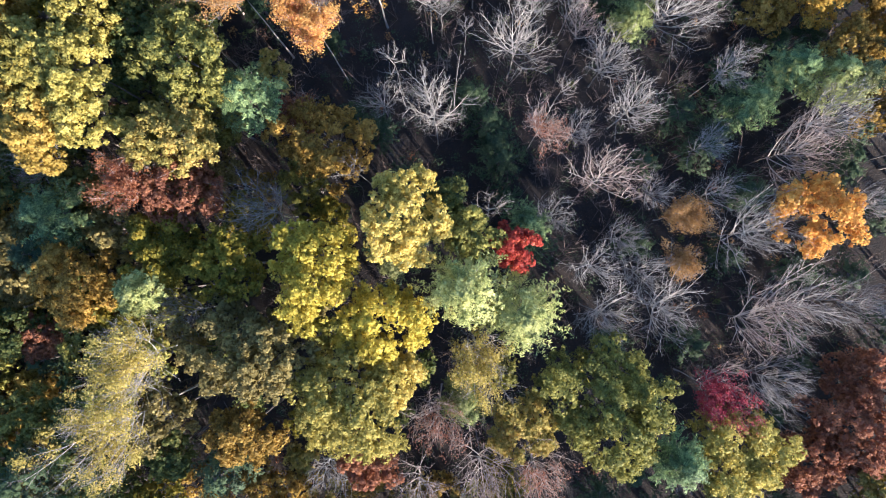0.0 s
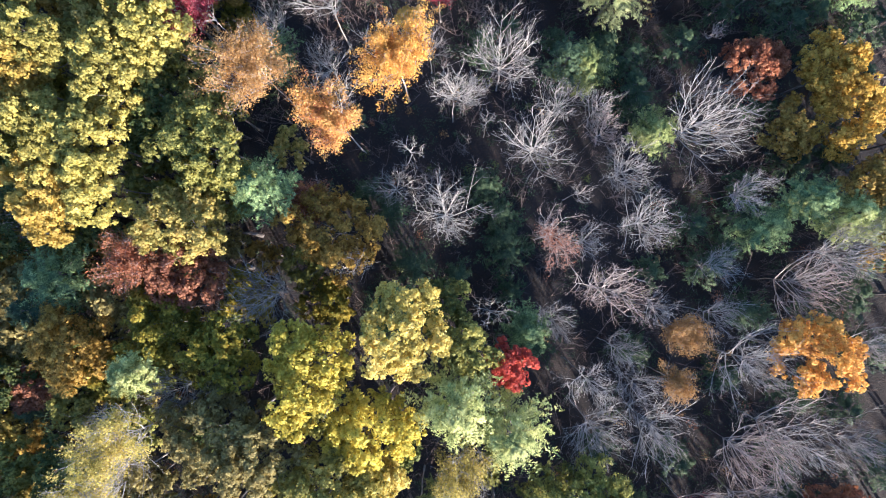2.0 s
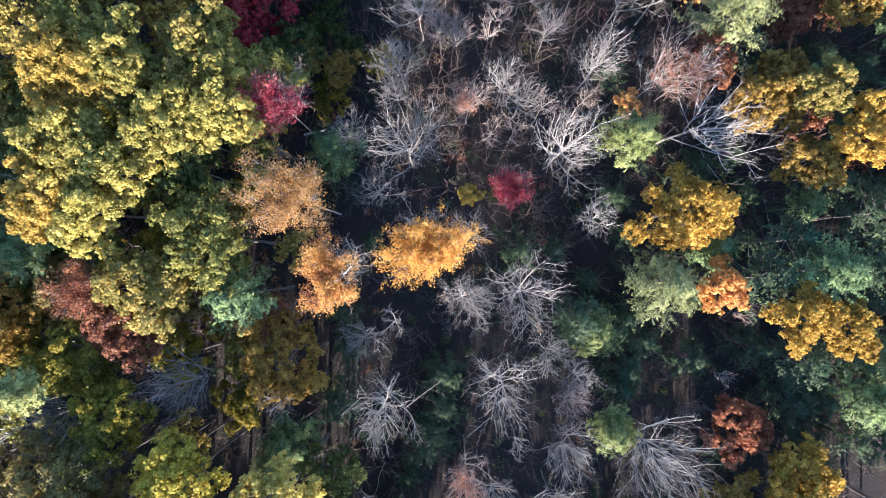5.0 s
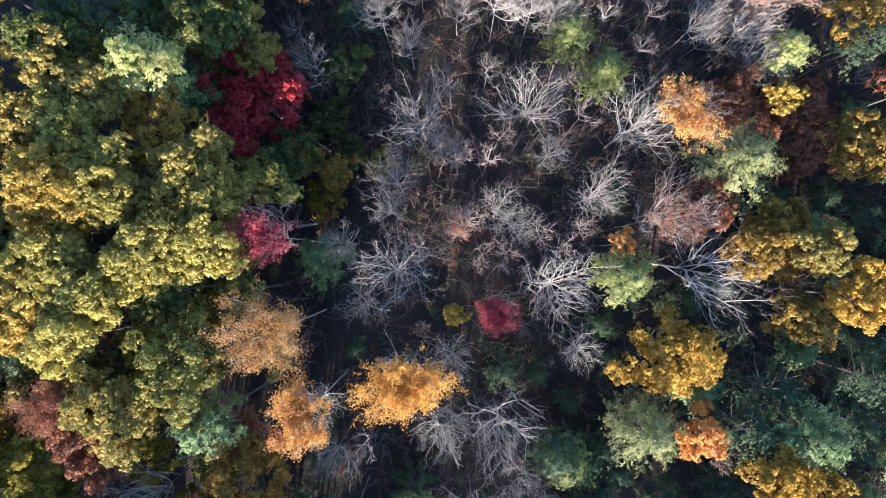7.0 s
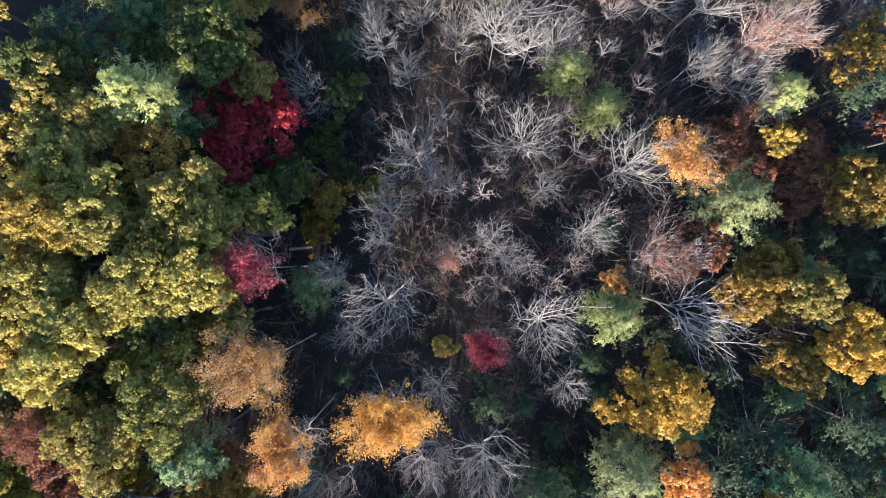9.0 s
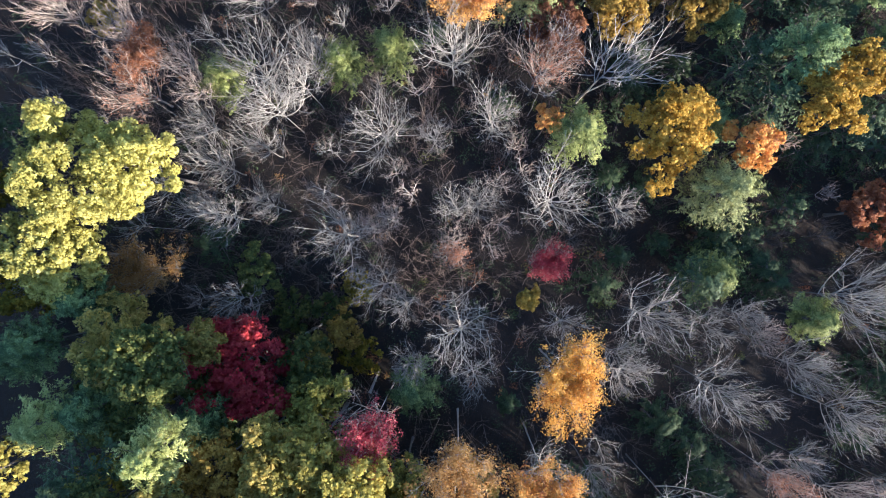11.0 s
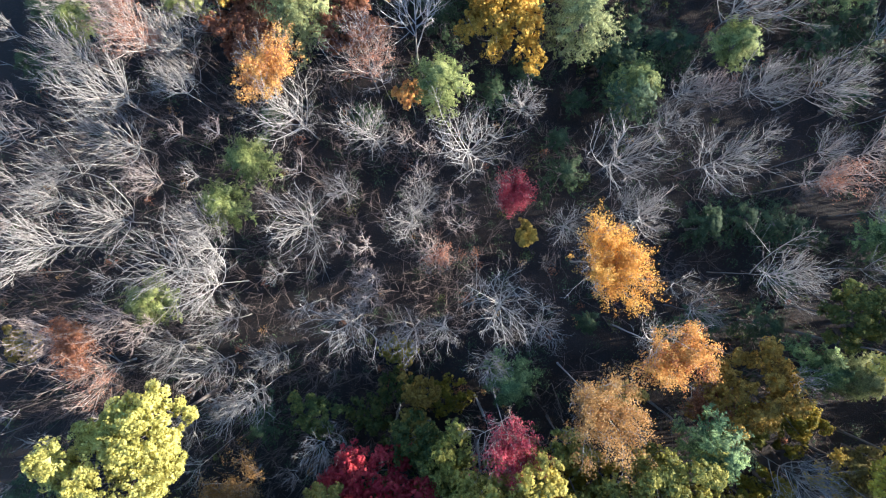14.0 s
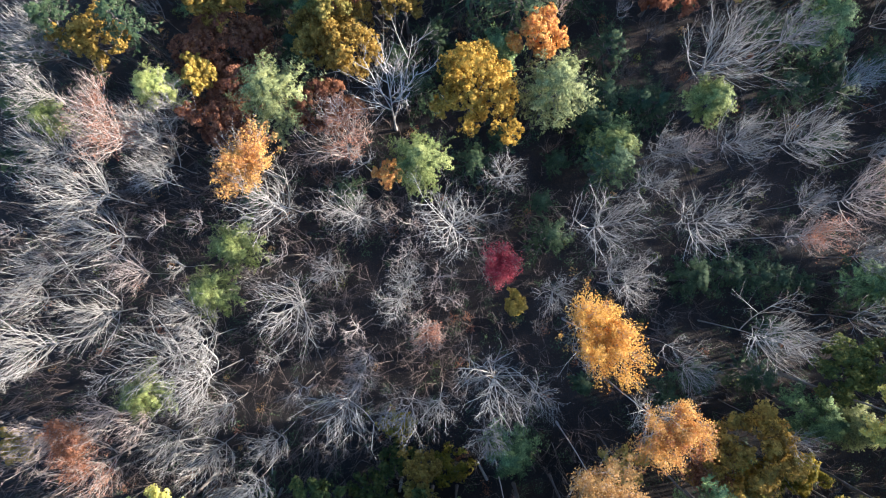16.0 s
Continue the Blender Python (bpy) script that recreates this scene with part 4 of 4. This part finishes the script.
broadleaf(5.7, -26.8, 5.0, 3.00, "olive", 0.6, 1.4, 7, 3)
broadleaf(5.2, -13.3, 8.3, 2.15, "grn", 0.6, 1.4, 7, 3)
conifer(8.7, 47.1, 6.5, 2.33, "dark")
broadleaf(9.2, 96.6, 7.4, 2.05, "rus", 0.6, 1.4, 7, 3)
conifer(9.3, 75.9, 6.5, 2.54, "dark")
conifer(9.2, 88.3, 10.6, 2.13, "pine")
conifer(12.4, 63.3, 6.5, 2.92, "dark")
conifer(14.2, 57.0, 6.5, 2.07, "dark")
conifer(13.3, 74.8, 10.3, 2.13, "pine")
conifer(13.9, 80.8, 6.5, 2.68, "dark")
conifer(13.8, 92.5, 12.5, 2.22, "pine")
conifer(17.3, 52.1, 10.0, 2.74, "pine")
conifer(17.0, 60.2, 6.5, 2.89, "dark")
broadleaf(17.7, 75.8, 6.0, 3.40, "rus", 0.6, 1.4, 7, 3)
conifer(18.7, 82.7, 6.5, 3.40, "dark")
conifer(19.0, 88.9, 10.7, 3.00, "pine")
conifer(18.6, 98.9, 12.8, 2.60, "pine")
conifer(20.3, 93.7, 10.8, 1.92, "pine")
conifer(23.1, 63.2, 10.0, 2.10, "pine")
conifer(22.0, 75.5, 7.3, 2.90, "dark")
conifer(22.9, 83.0, 7.4, 3.40, "dark")
conifer(25.0, 87.3, 12.6, 3.40, "dark")
conifer(24.7, 93.1, 7.6, 3.40, "dark")
conifer(24.5, 97.5, 10.8, 3.40, "pine")
conifer(25.3, 69.2, 7.2, 2.45, "dark")
broadleaf(26.5, 77.0, 5.0, 3.40, "rus", 0.6, 1.4, 7, 3)
conifer(28.7, 81.0, 11.7, 3.40, "dark")
conifer(29.0, 92.7, 12.0, 3.40, "dark")
conifer(29.1, 59.0, 7.3, 2.50, "dark")
conifer(30.1, 71.2, 6.5, 3.40, "dark")
conifer(30.0, 85.3, 11.7, 3.40, "dark")
broadleaf(30.7, 97.7, 7.1, 3.40, "rus", 0.6, 1.4, 7, 3)
conifer(32.7, 61.3, 11.9, 3.40, "dark")
conifer(32.6, 74.5, 11.3, 3.40, "pine")
conifer(32.3, 89.0, 12.1, 3.40, "dark")
conifer(34.9, 8.0, 6.5, 1.95, "dark")
conifer(34.1, 23.9, 6.5, 2.11, "dark")
conifer(34.6, 56.0, 7.2, 2.29, "dark")
conifer(33.5, 67.0, 7.9, 3.40, "dark")
broadleaf(34.9, 80.3, 7.3, 3.40, "rus", 0.6, 1.4, 7, 3)
conifer(34.3, 84.9, 10.5, 3.40, "pine")
conifer(34.8, 93.2, 7.7, 3.40, "dark")
conifer(35.3, 33.5, 6.5, 2.15, "dark")
conifer(37.1, 49.0, 6.5, 1.99, "dark")
conifer(37.1, 64.6, 7.9, 3.40, "dark")
conifer(37.1, 74.8, 6.6, 3.40, "dark")
conifer(36.5, 97.1, 6.8, 3.40, "dark")
conifer(38.6, 60.5, 6.5, 3.40, "dark")
conifer(37.3, 68.9, 6.5, 3.40, "dark")
broadleaf(38.9, 83.0, 7.1, 3.40, "rus", 0.6, 1.4, 7, 3)
conifer(38.2, 88.9, 12.0, 3.40, "dark")
conifer(39.8, 26.8, 6.5, 2.63, "dark")
conifer(41.1, 46.5, 6.5, 2.37, "dark")
conifer(39.8, 52.3, 6.5, 3.40, "dark")
broadleaf(40.1, 93.8, 8.2, 3.40, "rus", 0.6, 1.4, 7, 3)
conifer(42.0, 40.8, 6.5, 1.97, "dark")
conifer(43.1, 55.2, 10.0, 3.40, "pine")
conifer(42.8, 63.2, 10.0, 3.40, "pine")
conifer(42.1, 68.5, 6.5, 3.40, "dark")
conifer(41.0, 73.0, 10.0, 3.40, "pine")
conifer(42.7, 77.2, 7.5, 3.40, "dark")
broadleaf(42.1, 87.3, 5.1, 3.40, "rus", 0.6, 1.4, 7, 3)
broadleaf(41.8, 99.0, 5.0, 3.40, "rus", 0.6, 1.4, 7, 3)
conifer(44.1, 49.4, 10.0, 3.40, "pine")
conifer(44.4, 82.2, 11.0, 3.40, "pine")
conifer(45.0, 92.8, 10.3, 3.40, "pine")
conifer(44.9, 28.3, 6.5, 2.23, "dark")
conifer(46.9, 39.0, 6.5, 3.40, "dark")
conifer(46.4, 45.0, 6.5, 3.40, "dark")
conifer(47.1, 53.5, 6.5, 3.40, "dark")
conifer(46.9, 62.3, 6.5, 3.40, "dark")
conifer(46.8, 66.7, 7.4, 3.40, "dark")
conifer(46.1, 71.5, 7.5, 3.40, "dark")
conifer(45.9, 97.1, 10.4, 3.40, "pine")
conifer(48.9, 15.6, 7.5, 2.16, "dark")
conifer(48.7, 33.5, 6.5, 3.40, "dark")
conifer(47.6, 76.4, 6.5, 3.40, "dark")
conifer(49.0, 85.4, 13.0, 3.40, "dark")
broadleaf(49.1, 91.0, 6.5, 3.40, "rus", 0.6, 1.4, 7, 3)
conifer(51.0, 47.0, 6.5, 3.40, "dark")
conifer(51.0, 56.5, 10.0, 3.40, "pine")
conifer(51.1, 63.9, 10.0, 3.40, "pine")
conifer(51.0, 70.1, 6.5, 3.40, "dark")
conifer(49.7, 81.0, 10.1, 3.40, "pine")
broadleaf(50.1, 95.6, 7.9, 3.40, "rus", 0.6, 1.4, 7, 3)
bare_tree(-60.8, 55.9, 12.7, 2.42, "grey")
bare_tree(-59.2, 61.2, 11.2, 2.50, "grey")
bare_tree(-59.5, 66.5, 7.2, 2.13, "brown")
bare_tree(-61.1, 71.5, 6.9, 1.99, "brown")
bare_tree(-61.1, 76.6, 12.5, 1.93, "tanb")
bare_tree(-60.5, 83.3, 10.0, 2.32, "grey")
bare_tree(-55.6, 69.2, 11.1, 2.13, "tanb")
bare_tree(-55.2, 75.2, 12.3, 1.90, "grey")
bare_tree(-54.9, 81.1, 11.5, 2.27, "tanb")
bare_tree(-50.2, 71.0, 11.4, 2.17, "tanb")
bare_tree(-48.1, 8.8, 9.7, 2.10, "tanb")
bare_tree(-49.2, 58.6, 12.3, 2.36, "grey")
bare_tree(-46.1, 48.9, 8.7, 1.82, "tanb")
bare_tree(-46.7, 87.9, 10.2, 2.01, "tanb")
bare_tree(-44.8, 97.1, 12.2, 2.44, "grey")
bare_tree(-41.1, 81.3, 6.4, 1.98, "brown")
bare_tree(-40.8, 88.8, 12.0, 2.25, "grey")
bare_tree(-41.2, 100.4, 12.6, 1.96, "grey")
bare_tree(-40.5, 93.9, 12.8, 2.07, "tanb")
bare_tree(-34.7, 50.9, 5.8, 2.24, "brown")
bare_tree(-36.5, 78.7, 10.6, 2.37, "grey")
bare_tree(-36.0, 92.8, 10.8, 1.91, "tanb")
bare_tree(-35.1, 100.4, 11.7, 2.06, "grey")
bare_tree(-31.0, 58.6, 6.8, 2.13, "brown")
bare_tree(-30.4, -22.6, 4.3, 1.93, "brown")
bare_tree(-31.4, 94.9, 11.4, 2.37, "grey")
bare_tree(-30.1, 101.4, 11.8, 2.41, "tanb")
bare_tree(-26.1, -31.0, 4.9, 1.93, "brown")
bare_tree(-24.9, 95.3, 12.5, 2.44, "tanb")
bare_tree(-22.9, 99.5, 11.5, 2.41, "tanb")
bare_tree(-20.9, 75.4, 10.9, 2.21, "grey")
bare_tree(-19.5, 68.0, 6.5, 2.27, "brown")
bare_tree(-18.8, 53.3, 12.7, 2.13, "tanb")
bare_tree(-17.7, 79.9, 11.0, 2.06, "tanb")
bare_tree(-19.3, 94.6, 12.5, 1.99, "grey")
conifer(-14.9, 26.8, 6.0, 1.56, "dark")
bare_tree(-14.8, 64.8, 12.5, 2.29, "tanb")
bare_tree(-15.3, 74.7, 13.0, 2.25, "tanb")
bare_tree(-15.9, 103.0, 12.2, 2.22, "grey")
conifer(-12.2, 17.5, 6.5, 1.87, "dark")
bare_tree(-10.9, 34.4, 5.0, 1.53, "brown")
conifer(-10.4, 73.1, 5.7, 1.71, "dark")
bare_tree(-10.2, 78.5, 5.6, 2.08, "brown")
conifer(-9.0, 99.2, 5.3, 2.27, "dark")
bare_tree(-7.2, 13.4, 3.9, 1.89, "brown")
bare_tree(-5.9, 56.0, 9.2, 2.08, "tanb")
conifer(-5.4, 62.1, 6.1, 2.20, "dark")
bare_tree(-4.6, 20.4, 5.5, 1.65, "brown")
bare_tree(-3.9, 67.3, 4.2, 1.55, "brown")
bare_tree(-0.9, 24.9, 5.0, 1.72, "brown")
bare_tree(-1.3, 43.4, 3.6, 2.06, "brown")
conifer(-0.1, 8.6, 5.4, 1.80, "dark")
conifer(0.2, 86.9, 5.7, 1.46, "dark")
bare_tree(2.9, 97.5, 5.7, 1.63, "brown")
conifer(3.1, 39.8, 6.2, 1.40, "dark")
bare_tree(5.3, 54.4, 5.8, 1.78, "brown")
conifer(4.3, 77.0, 7.3, 1.93, "dark")
bare_tree(5.8, 92.5, 10.0, 2.14, "tanb")
bare_tree(9.4, -11.3, 3.5, 1.90, "brown")
conifer(6.6, 7.3, 4.6, 1.92, "dark")
conifer(8.8, 39.8, 5.1, 1.68, "dark")
bare_tree(9.6, -30.0, 4.7, 1.78, "brown")
bare_tree(10.6, 10.7, 4.6, 1.58, "brown")
conifer(11.1, 102.5, 7.0, 1.84, "dark")
bare_tree(13.3, -26.9, 3.9, 2.15, "brown")
bare_tree(17.9, -21.5, 5.5, 1.70, "brown")
conifer(20.9, -25.2, 7.0, 1.67, "dark")
bare_tree(21.0, 43.2, 3.7, 2.03, "brown")
conifer(22.8, 11.7, 7.1, 1.90, "dark")
bare_tree(23.5, 21.1, 5.1, 2.09, "brown")
bare_tree(22.3, 36.6, 4.7, 2.24, "brown")
conifer(23.6, -15.5, 7.1, 1.69, "dark")
bare_tree(24.1, 47.2, 10.3, 1.92, "tanb")
bare_tree(25.8, -25.0, 8.6, 1.90, "tanb")
bare_tree(27.1, 40.6, 9.3, 1.64, "tanb")
bare_tree(28.7, 22.6, 4.2, 1.90, "brown")
bare_tree(28.2, 35.2, 5.2, 2.27, "brown")
bare_tree(31.4, 29.0, 5.0, 1.71, "brown")
conifer(37.1, -18.5, 7.2, 2.01, "dark")
conifer(42.0, -12.8, 5.5, 1.46, "dark")
conifer(45.0, 1.1, 4.5, 1.42, "dark")
bare_tree(49.7, 23.8, 10.3, 1.90, "tanb")


# dark young pines to the east, added to darken ground the sun reaches
for x, y, height, radius in ((47, -2, 8, 3.0), (50, 5, 9, 3.2), (44, 8, 7, 2.6), (36, 8, 7, 2.8), (40, -9, 7, 2.6), (30, 13, 7, 2.8), (28, -10, 7, 2.6), (47, 12, 8, 3.0),
                             (52, -8, 9, 3.0), (33, 0, 6.5, 2.5), (22, 2, 6.5, 2.5), (19, -10, 6.5, 2.4), (24, 40, 8, 3.0), (19, 34, 7.5, 2.8), (29, 46, 8, 3.0), (15, 39, 7, 2.6)):
    conifer(x, y, height, radius, "dark")
broadleaf(-64.0, 67.0, 14.0, 3.80, "olive")
broadleaf(-69.0, 60.0, 14.0, 4.00, "grn")
broadleaf(-63.0, 55.5, 13.0, 3.80, "olive")
conifer(-61.0, 73.5, 13.0, 3.00, "dark")
broadleaf(-14.0, 4.2, 11.5, 2.80, "olive")
broadleaf(-17.2, 8.6, 10.5, 2.80, "grn")
broadleaf(-22.5, 4.0, 12.0, 3.00, "olive")
broadleaf(-15.6, -3.6, 13.0, 2.80, "drab")
conifer(-9.0, 15.5, 7.5, 2.40, "dark")
conifer(-12.0, 103.5, 9.0, 3.00, "dark")
conifer(-6.0, 107.5, 9.0, 3.00, "dark")
conifer(-18.5, 102.5, 8.0, 2.80, "dark")
bare_tree(-9.0, 100.0, 12.0, 4.20, "grey")
bare_tree(-20.0, 107.0, 12.0, 4.50, "grey")
bare_tree(-1.5, 103.5, 12.0, 4.20, "grey")
bare_tree(-28.0, 100.5, 11.5, 4.60, "grey")

# lower trees that fill the shade under the closed leafy canopy
under = random.Random(17)
for i in range(7):
    for j in range(11):
        ux, uy = -53 + 5.6 * i + under.uniform(-1.8, 1.8), -22 + 6.1 * j + under.uniform(-1.8, 1.8)
        if ux < -21 - 0.45 * abs(uy - 12) + (8 if uy < -4 else 0):
            broadleaf(ux, uy, under.uniform(10.5, 14.5), under.uniform(2.6, 3.6), under.choice(("dgrn", "grn", "olive", "drab", "dgrn")), 0.8, 1.25, 18, 3)


# ---- undergrowth, the wood round about and far woods ----
def inside_clearing(x, y):
    """Whether a place lies in the stretch of wood that is laid out tree by tree above."""
    u, v = (x + 8) / 53.5, (y - 37) / 66.0
    return abs(u) ** 2.6 + abs(v) ** 2.6 < 1.0


def make_undergrowth(name, label, mat, n, seed, west, east, south, north, low):
    """Thin saplings and brush between the trees, too many to count."""
    rng = np.random.default_rng(seed)
    x, y = rng.uniform(west, east, n), rng.uniform(south, north, n)
    tall = rng.uniform(1.2, 2.6, n) * rng.uniform(low, 2.6, n)
    foot = np.stack([x, y, ground(x, y) - 0.1], 1)
    stems = 3
    parent = np.repeat(np.arange(n), stems)
    way = np.stack([rng.normal(0, 0.33, n * stems), rng.normal(0, 0.33, n * stems), np.ones(n * stems)], 1) * (tall[parent] * rng.uniform(0.6, 1.1, n * stems))[:, None]
    lift = rng.normal(0, 0.12, way.shape) * tall[parent][:, None]
    v1, f1 = tubes(curve_points(foot[parent], way, lift, 3), np.outer(np.ones(len(parent)), (0.03, 0.022, 0.012)))
    begin, child, bend, _ = fork(rng, foot[parent], way, lift, 9, 0.85, 0.42, 0.25)
    v2, f2 = shoots_of(np.stack([begin, begin + child + bend], 1), 0.0145)
    me = mesh_of(name, np.concatenate([v1, v2]), f1, mat, spikes=f2 + len(v1))
    tagged(new(name, me), label, "undergrowth", kind="stuff")


def make_low_leaves(name, label, hue, count, seed, high, leaves=26):
    """Low leafy bushes scattered under the trees."""
    rng = np.random.default_rng(seed)
    x, y = rng.uniform(-68, 52, count), rng.uniform(-34, 106, count)
    owner = np.repeat(np.arange(count), leaves)
    tall = rng.uniform(0.4, 1.0, count) * high
    u = unit(rng.normal(size=(len(owner), 3)) + (0, 0, 0.6))
    spot = np.stack([x, y, ground(x, y)], 1)[owner] + np.abs(u[:, 2:]) * (0, 0, 1) * tall[owner][:, None] + u * (1, 1, 0) * (0.55 * tall[owner][:, None] + 0.2) * rng.uniform(0.3, 1, (len(owner), 1))
    long = rng.uniform(0.12, 0.27, len(owner))
    me = mesh_of(name, *flecks(rng, spot, unit(u + 0.18 * rng.normal(size=u.shape) + (0, 0, 0.4)), long, long * 0.7), LEAVES[hue])
    tagged(new(name, me), label, "undergrowth", kind="stuff")


def make_fallen_leaves():
    rng = np.random.default_rng(77)
    n = 14000
    x, y = rng.uniform(-68, 52, n), rng.uniform(-34, 106, n)
    spot = np.stack([x, y, ground(x, y) + 0.05], 1)
    long = rng.uniform(0.1, 0.24, n)
    me = mesh_of("fallen_leaves", *leaf_cards(rng, spot, unit(rng.normal(0, 0.35, (n, 3)) + (0, 0, 1)), long, long * 0.8), LEAVES["litter"])
    tagged(new("fallen_leaves", me), "scattered russet fallen leaves on the ground", "leaves", kind="stuff")


def make_far_woods():
    """The forest goes on to the horizon: small rough crowns of a few large leaf sprays."""
    rng = np.random.default_rng(91)
    n = 2600
    x, y = rng.uniform(-330, 320, n), rng.uniform(-290, 370, n)
    keep = ~((np.abs(x + 8) < 92) & (np.abs(y - 37) < 100))
    x, y = x[keep], y[keep]
    r, h = rng.uniform(3, 6, len(x)), rng.uniform(11, 19, len(x))
    owner = np.repeat(np.arange(len(x)), 15)
    u = unit(rng.normal(size=(len(owner), 3)) + (0, 0, 0.5))
    spot = np.stack([x, y, ground(x, y) + h - 0.5 * r], 1)[owner] + u * r[owner][:, None] * (1, 1, 0.85)
    long = rng.uniform(1.4, 2.6, len(owner))
    v, f = leaf_cards(rng, spot, unit(u + 0.4 * rng.normal(size=u.shape)), long, long * 0.8)
    stem, sf = tubes(np.stack([np.stack([x, y, ground(x, y) - 0.3], 1), np.stack([x, y, ground(x, y) + h - r], 1)], 1), np.outer(np.ones(len(x)), (0.25, 0.12)))
    me = mesh_of("far_woods", np.concatenate([v, stem]), np.concatenate([f, sf + len(v)]), LEAVES["olive"])
    tagged(new("far_woods", me), "far autumn woods reaching to the horizon", "woods", kind="stuff")


dead_tree(-28.2, 46.6, 7.6, 1.40, "grey")
make_undergrowth("undergrowth", "thin grey brush and saplings on the forest floor", BARK["brush"], 3000, 51, -70, 55, -35, 108, 1.0)
make_undergrowth("thicket", "brown bare thicket between the leafless trees", BARK["brush"], 700, 52, -52, 6, 40, 104, 1.7)
make_low_leaves("evergreen_bushes", "low dark evergreen bushes under the trees", "dark", 1700, 61, 3.2, 64)
make_low_leaves("brown_bushes", "low tan bushes with withered leaves", "tan", 120, 62, 1.5, 50)
make_low_leaves("russet_bushes", "low russet bushes with withering leaves", "rus", 150, 63, 1.8, 70)
make_low_leaves("green_bushes", "low green bushes in the shade of the trees", "dgrn", 160, 64, 2.2, 80)
make_fallen_leaves()
make_far_woods()

# the wood goes on round the stretch above
def make_edge_wood(name, label, hue, places):
    """Leafy trees of one colour beyond the ones laid out singly: places are (x, y, height, radius)."""
    rng = rng_for()
    wood, quads, leafage, spikes, count = [], [], [], [], 0
    for x, y, h, r in places:
        base = np.array((x, y, float(ground(x, y))))
        v, f = tubes(base + np.array([[(0, 0, -0.4), (0, 0, h - 0.7 * r)]]), np.array([[0.25, 0.1]]), 5)
        wood.append(v)
        quads.append(f + count)
        count += len(v)
    for x, y, h, r in places:
        v, f = crown_leaves(rng, h, r, 1.7, 0.42, 11)
        leafage.append(v + (x, y, float(ground(x, y))))
        spikes.append(f + count)
        count += len(v)
    quads = np.concatenate(quads)
    me = mesh_of(name, np.concatenate(wood + leafage), quads, BARK["brown"], LEAVES[hue], len(quads), np.concatenate(spikes))
    tagged(new(name, me), label, "woods", kind="stuff")


edge = random.Random(5)
edge_places = {hue: [] for hue in ("yg", "ygold", "gold", "rus", "olive")}
bare_model, pine_model = bare_tree(72, -45, 14, 2.5, "grey"), conifer(88, -32, 12.9, 3.0, "dark")


# sun-side belt, added low and dense: shades the floor, leaves the crowns sunlit
def south_east(x, y):
    return y < 0.8 * x - 22 and x > -10


for step, columns, lines, low in ((7.8, range(-12, 12), range(-10, 23), False), (6.5, range(-2, 12), range(-9, 8), True)):
    for i in columns:
        for j in lines:
            px, py = i * step + edge.uniform(-2.2, 2.2), j * step + edge.uniform(-2.2, 2.2)
            if inside_clearing(px, py) or abs(px + 8) > 76 or abs(py - 37) > 86 or south_east(px, py) != low:
                continue
            if any((px - x) ** 2 + (py - y) ** 2 < 30 for x, y in STANDING):
                continue
            size = edge.uniform(0.48, 0.66) if low else edge.uniform(0.9, 1.15)
            pick = edge.random()
            if not low and (px > -25 or py > 60) and pick < 0.34:
                copy_thing(bare_model if pick < 0.17 else pine_model, pose(px, py, float(ground(px, py)), 0, 0, edge.uniform(0, 360))).scale = (size,) * 3
            else:
                hue = edge.choice(("yg", "ygold", "olive", "yg") if px < -25 and py < 60 else ("gold", "rus", "ygold", "olive"))
                edge_places[hue].append((px, py, size * edge.uniform(17, 22), (0.75 if low else size) * edge.uniform(3.8, 5.0)))
make_edge_wood("yellow_wood", "yellow-green autumn woods round about", "yg", edge_places["yg"])
make_edge_wood("mixed_wood", "green and gold autumn woods round about", "ygold", edge_places["ygold"])
make_edge_wood("bronze_wood", "bronze-gold autumn woods round about", "gold", edge_places["gold"])
make_edge_wood("russet_wood", "russet-brown autumn woods round about", "rus", edge_places["rus"])
make_edge_wood("olive_wood", "olive-gold autumn woods round about", "olive", edge_places["olive"])
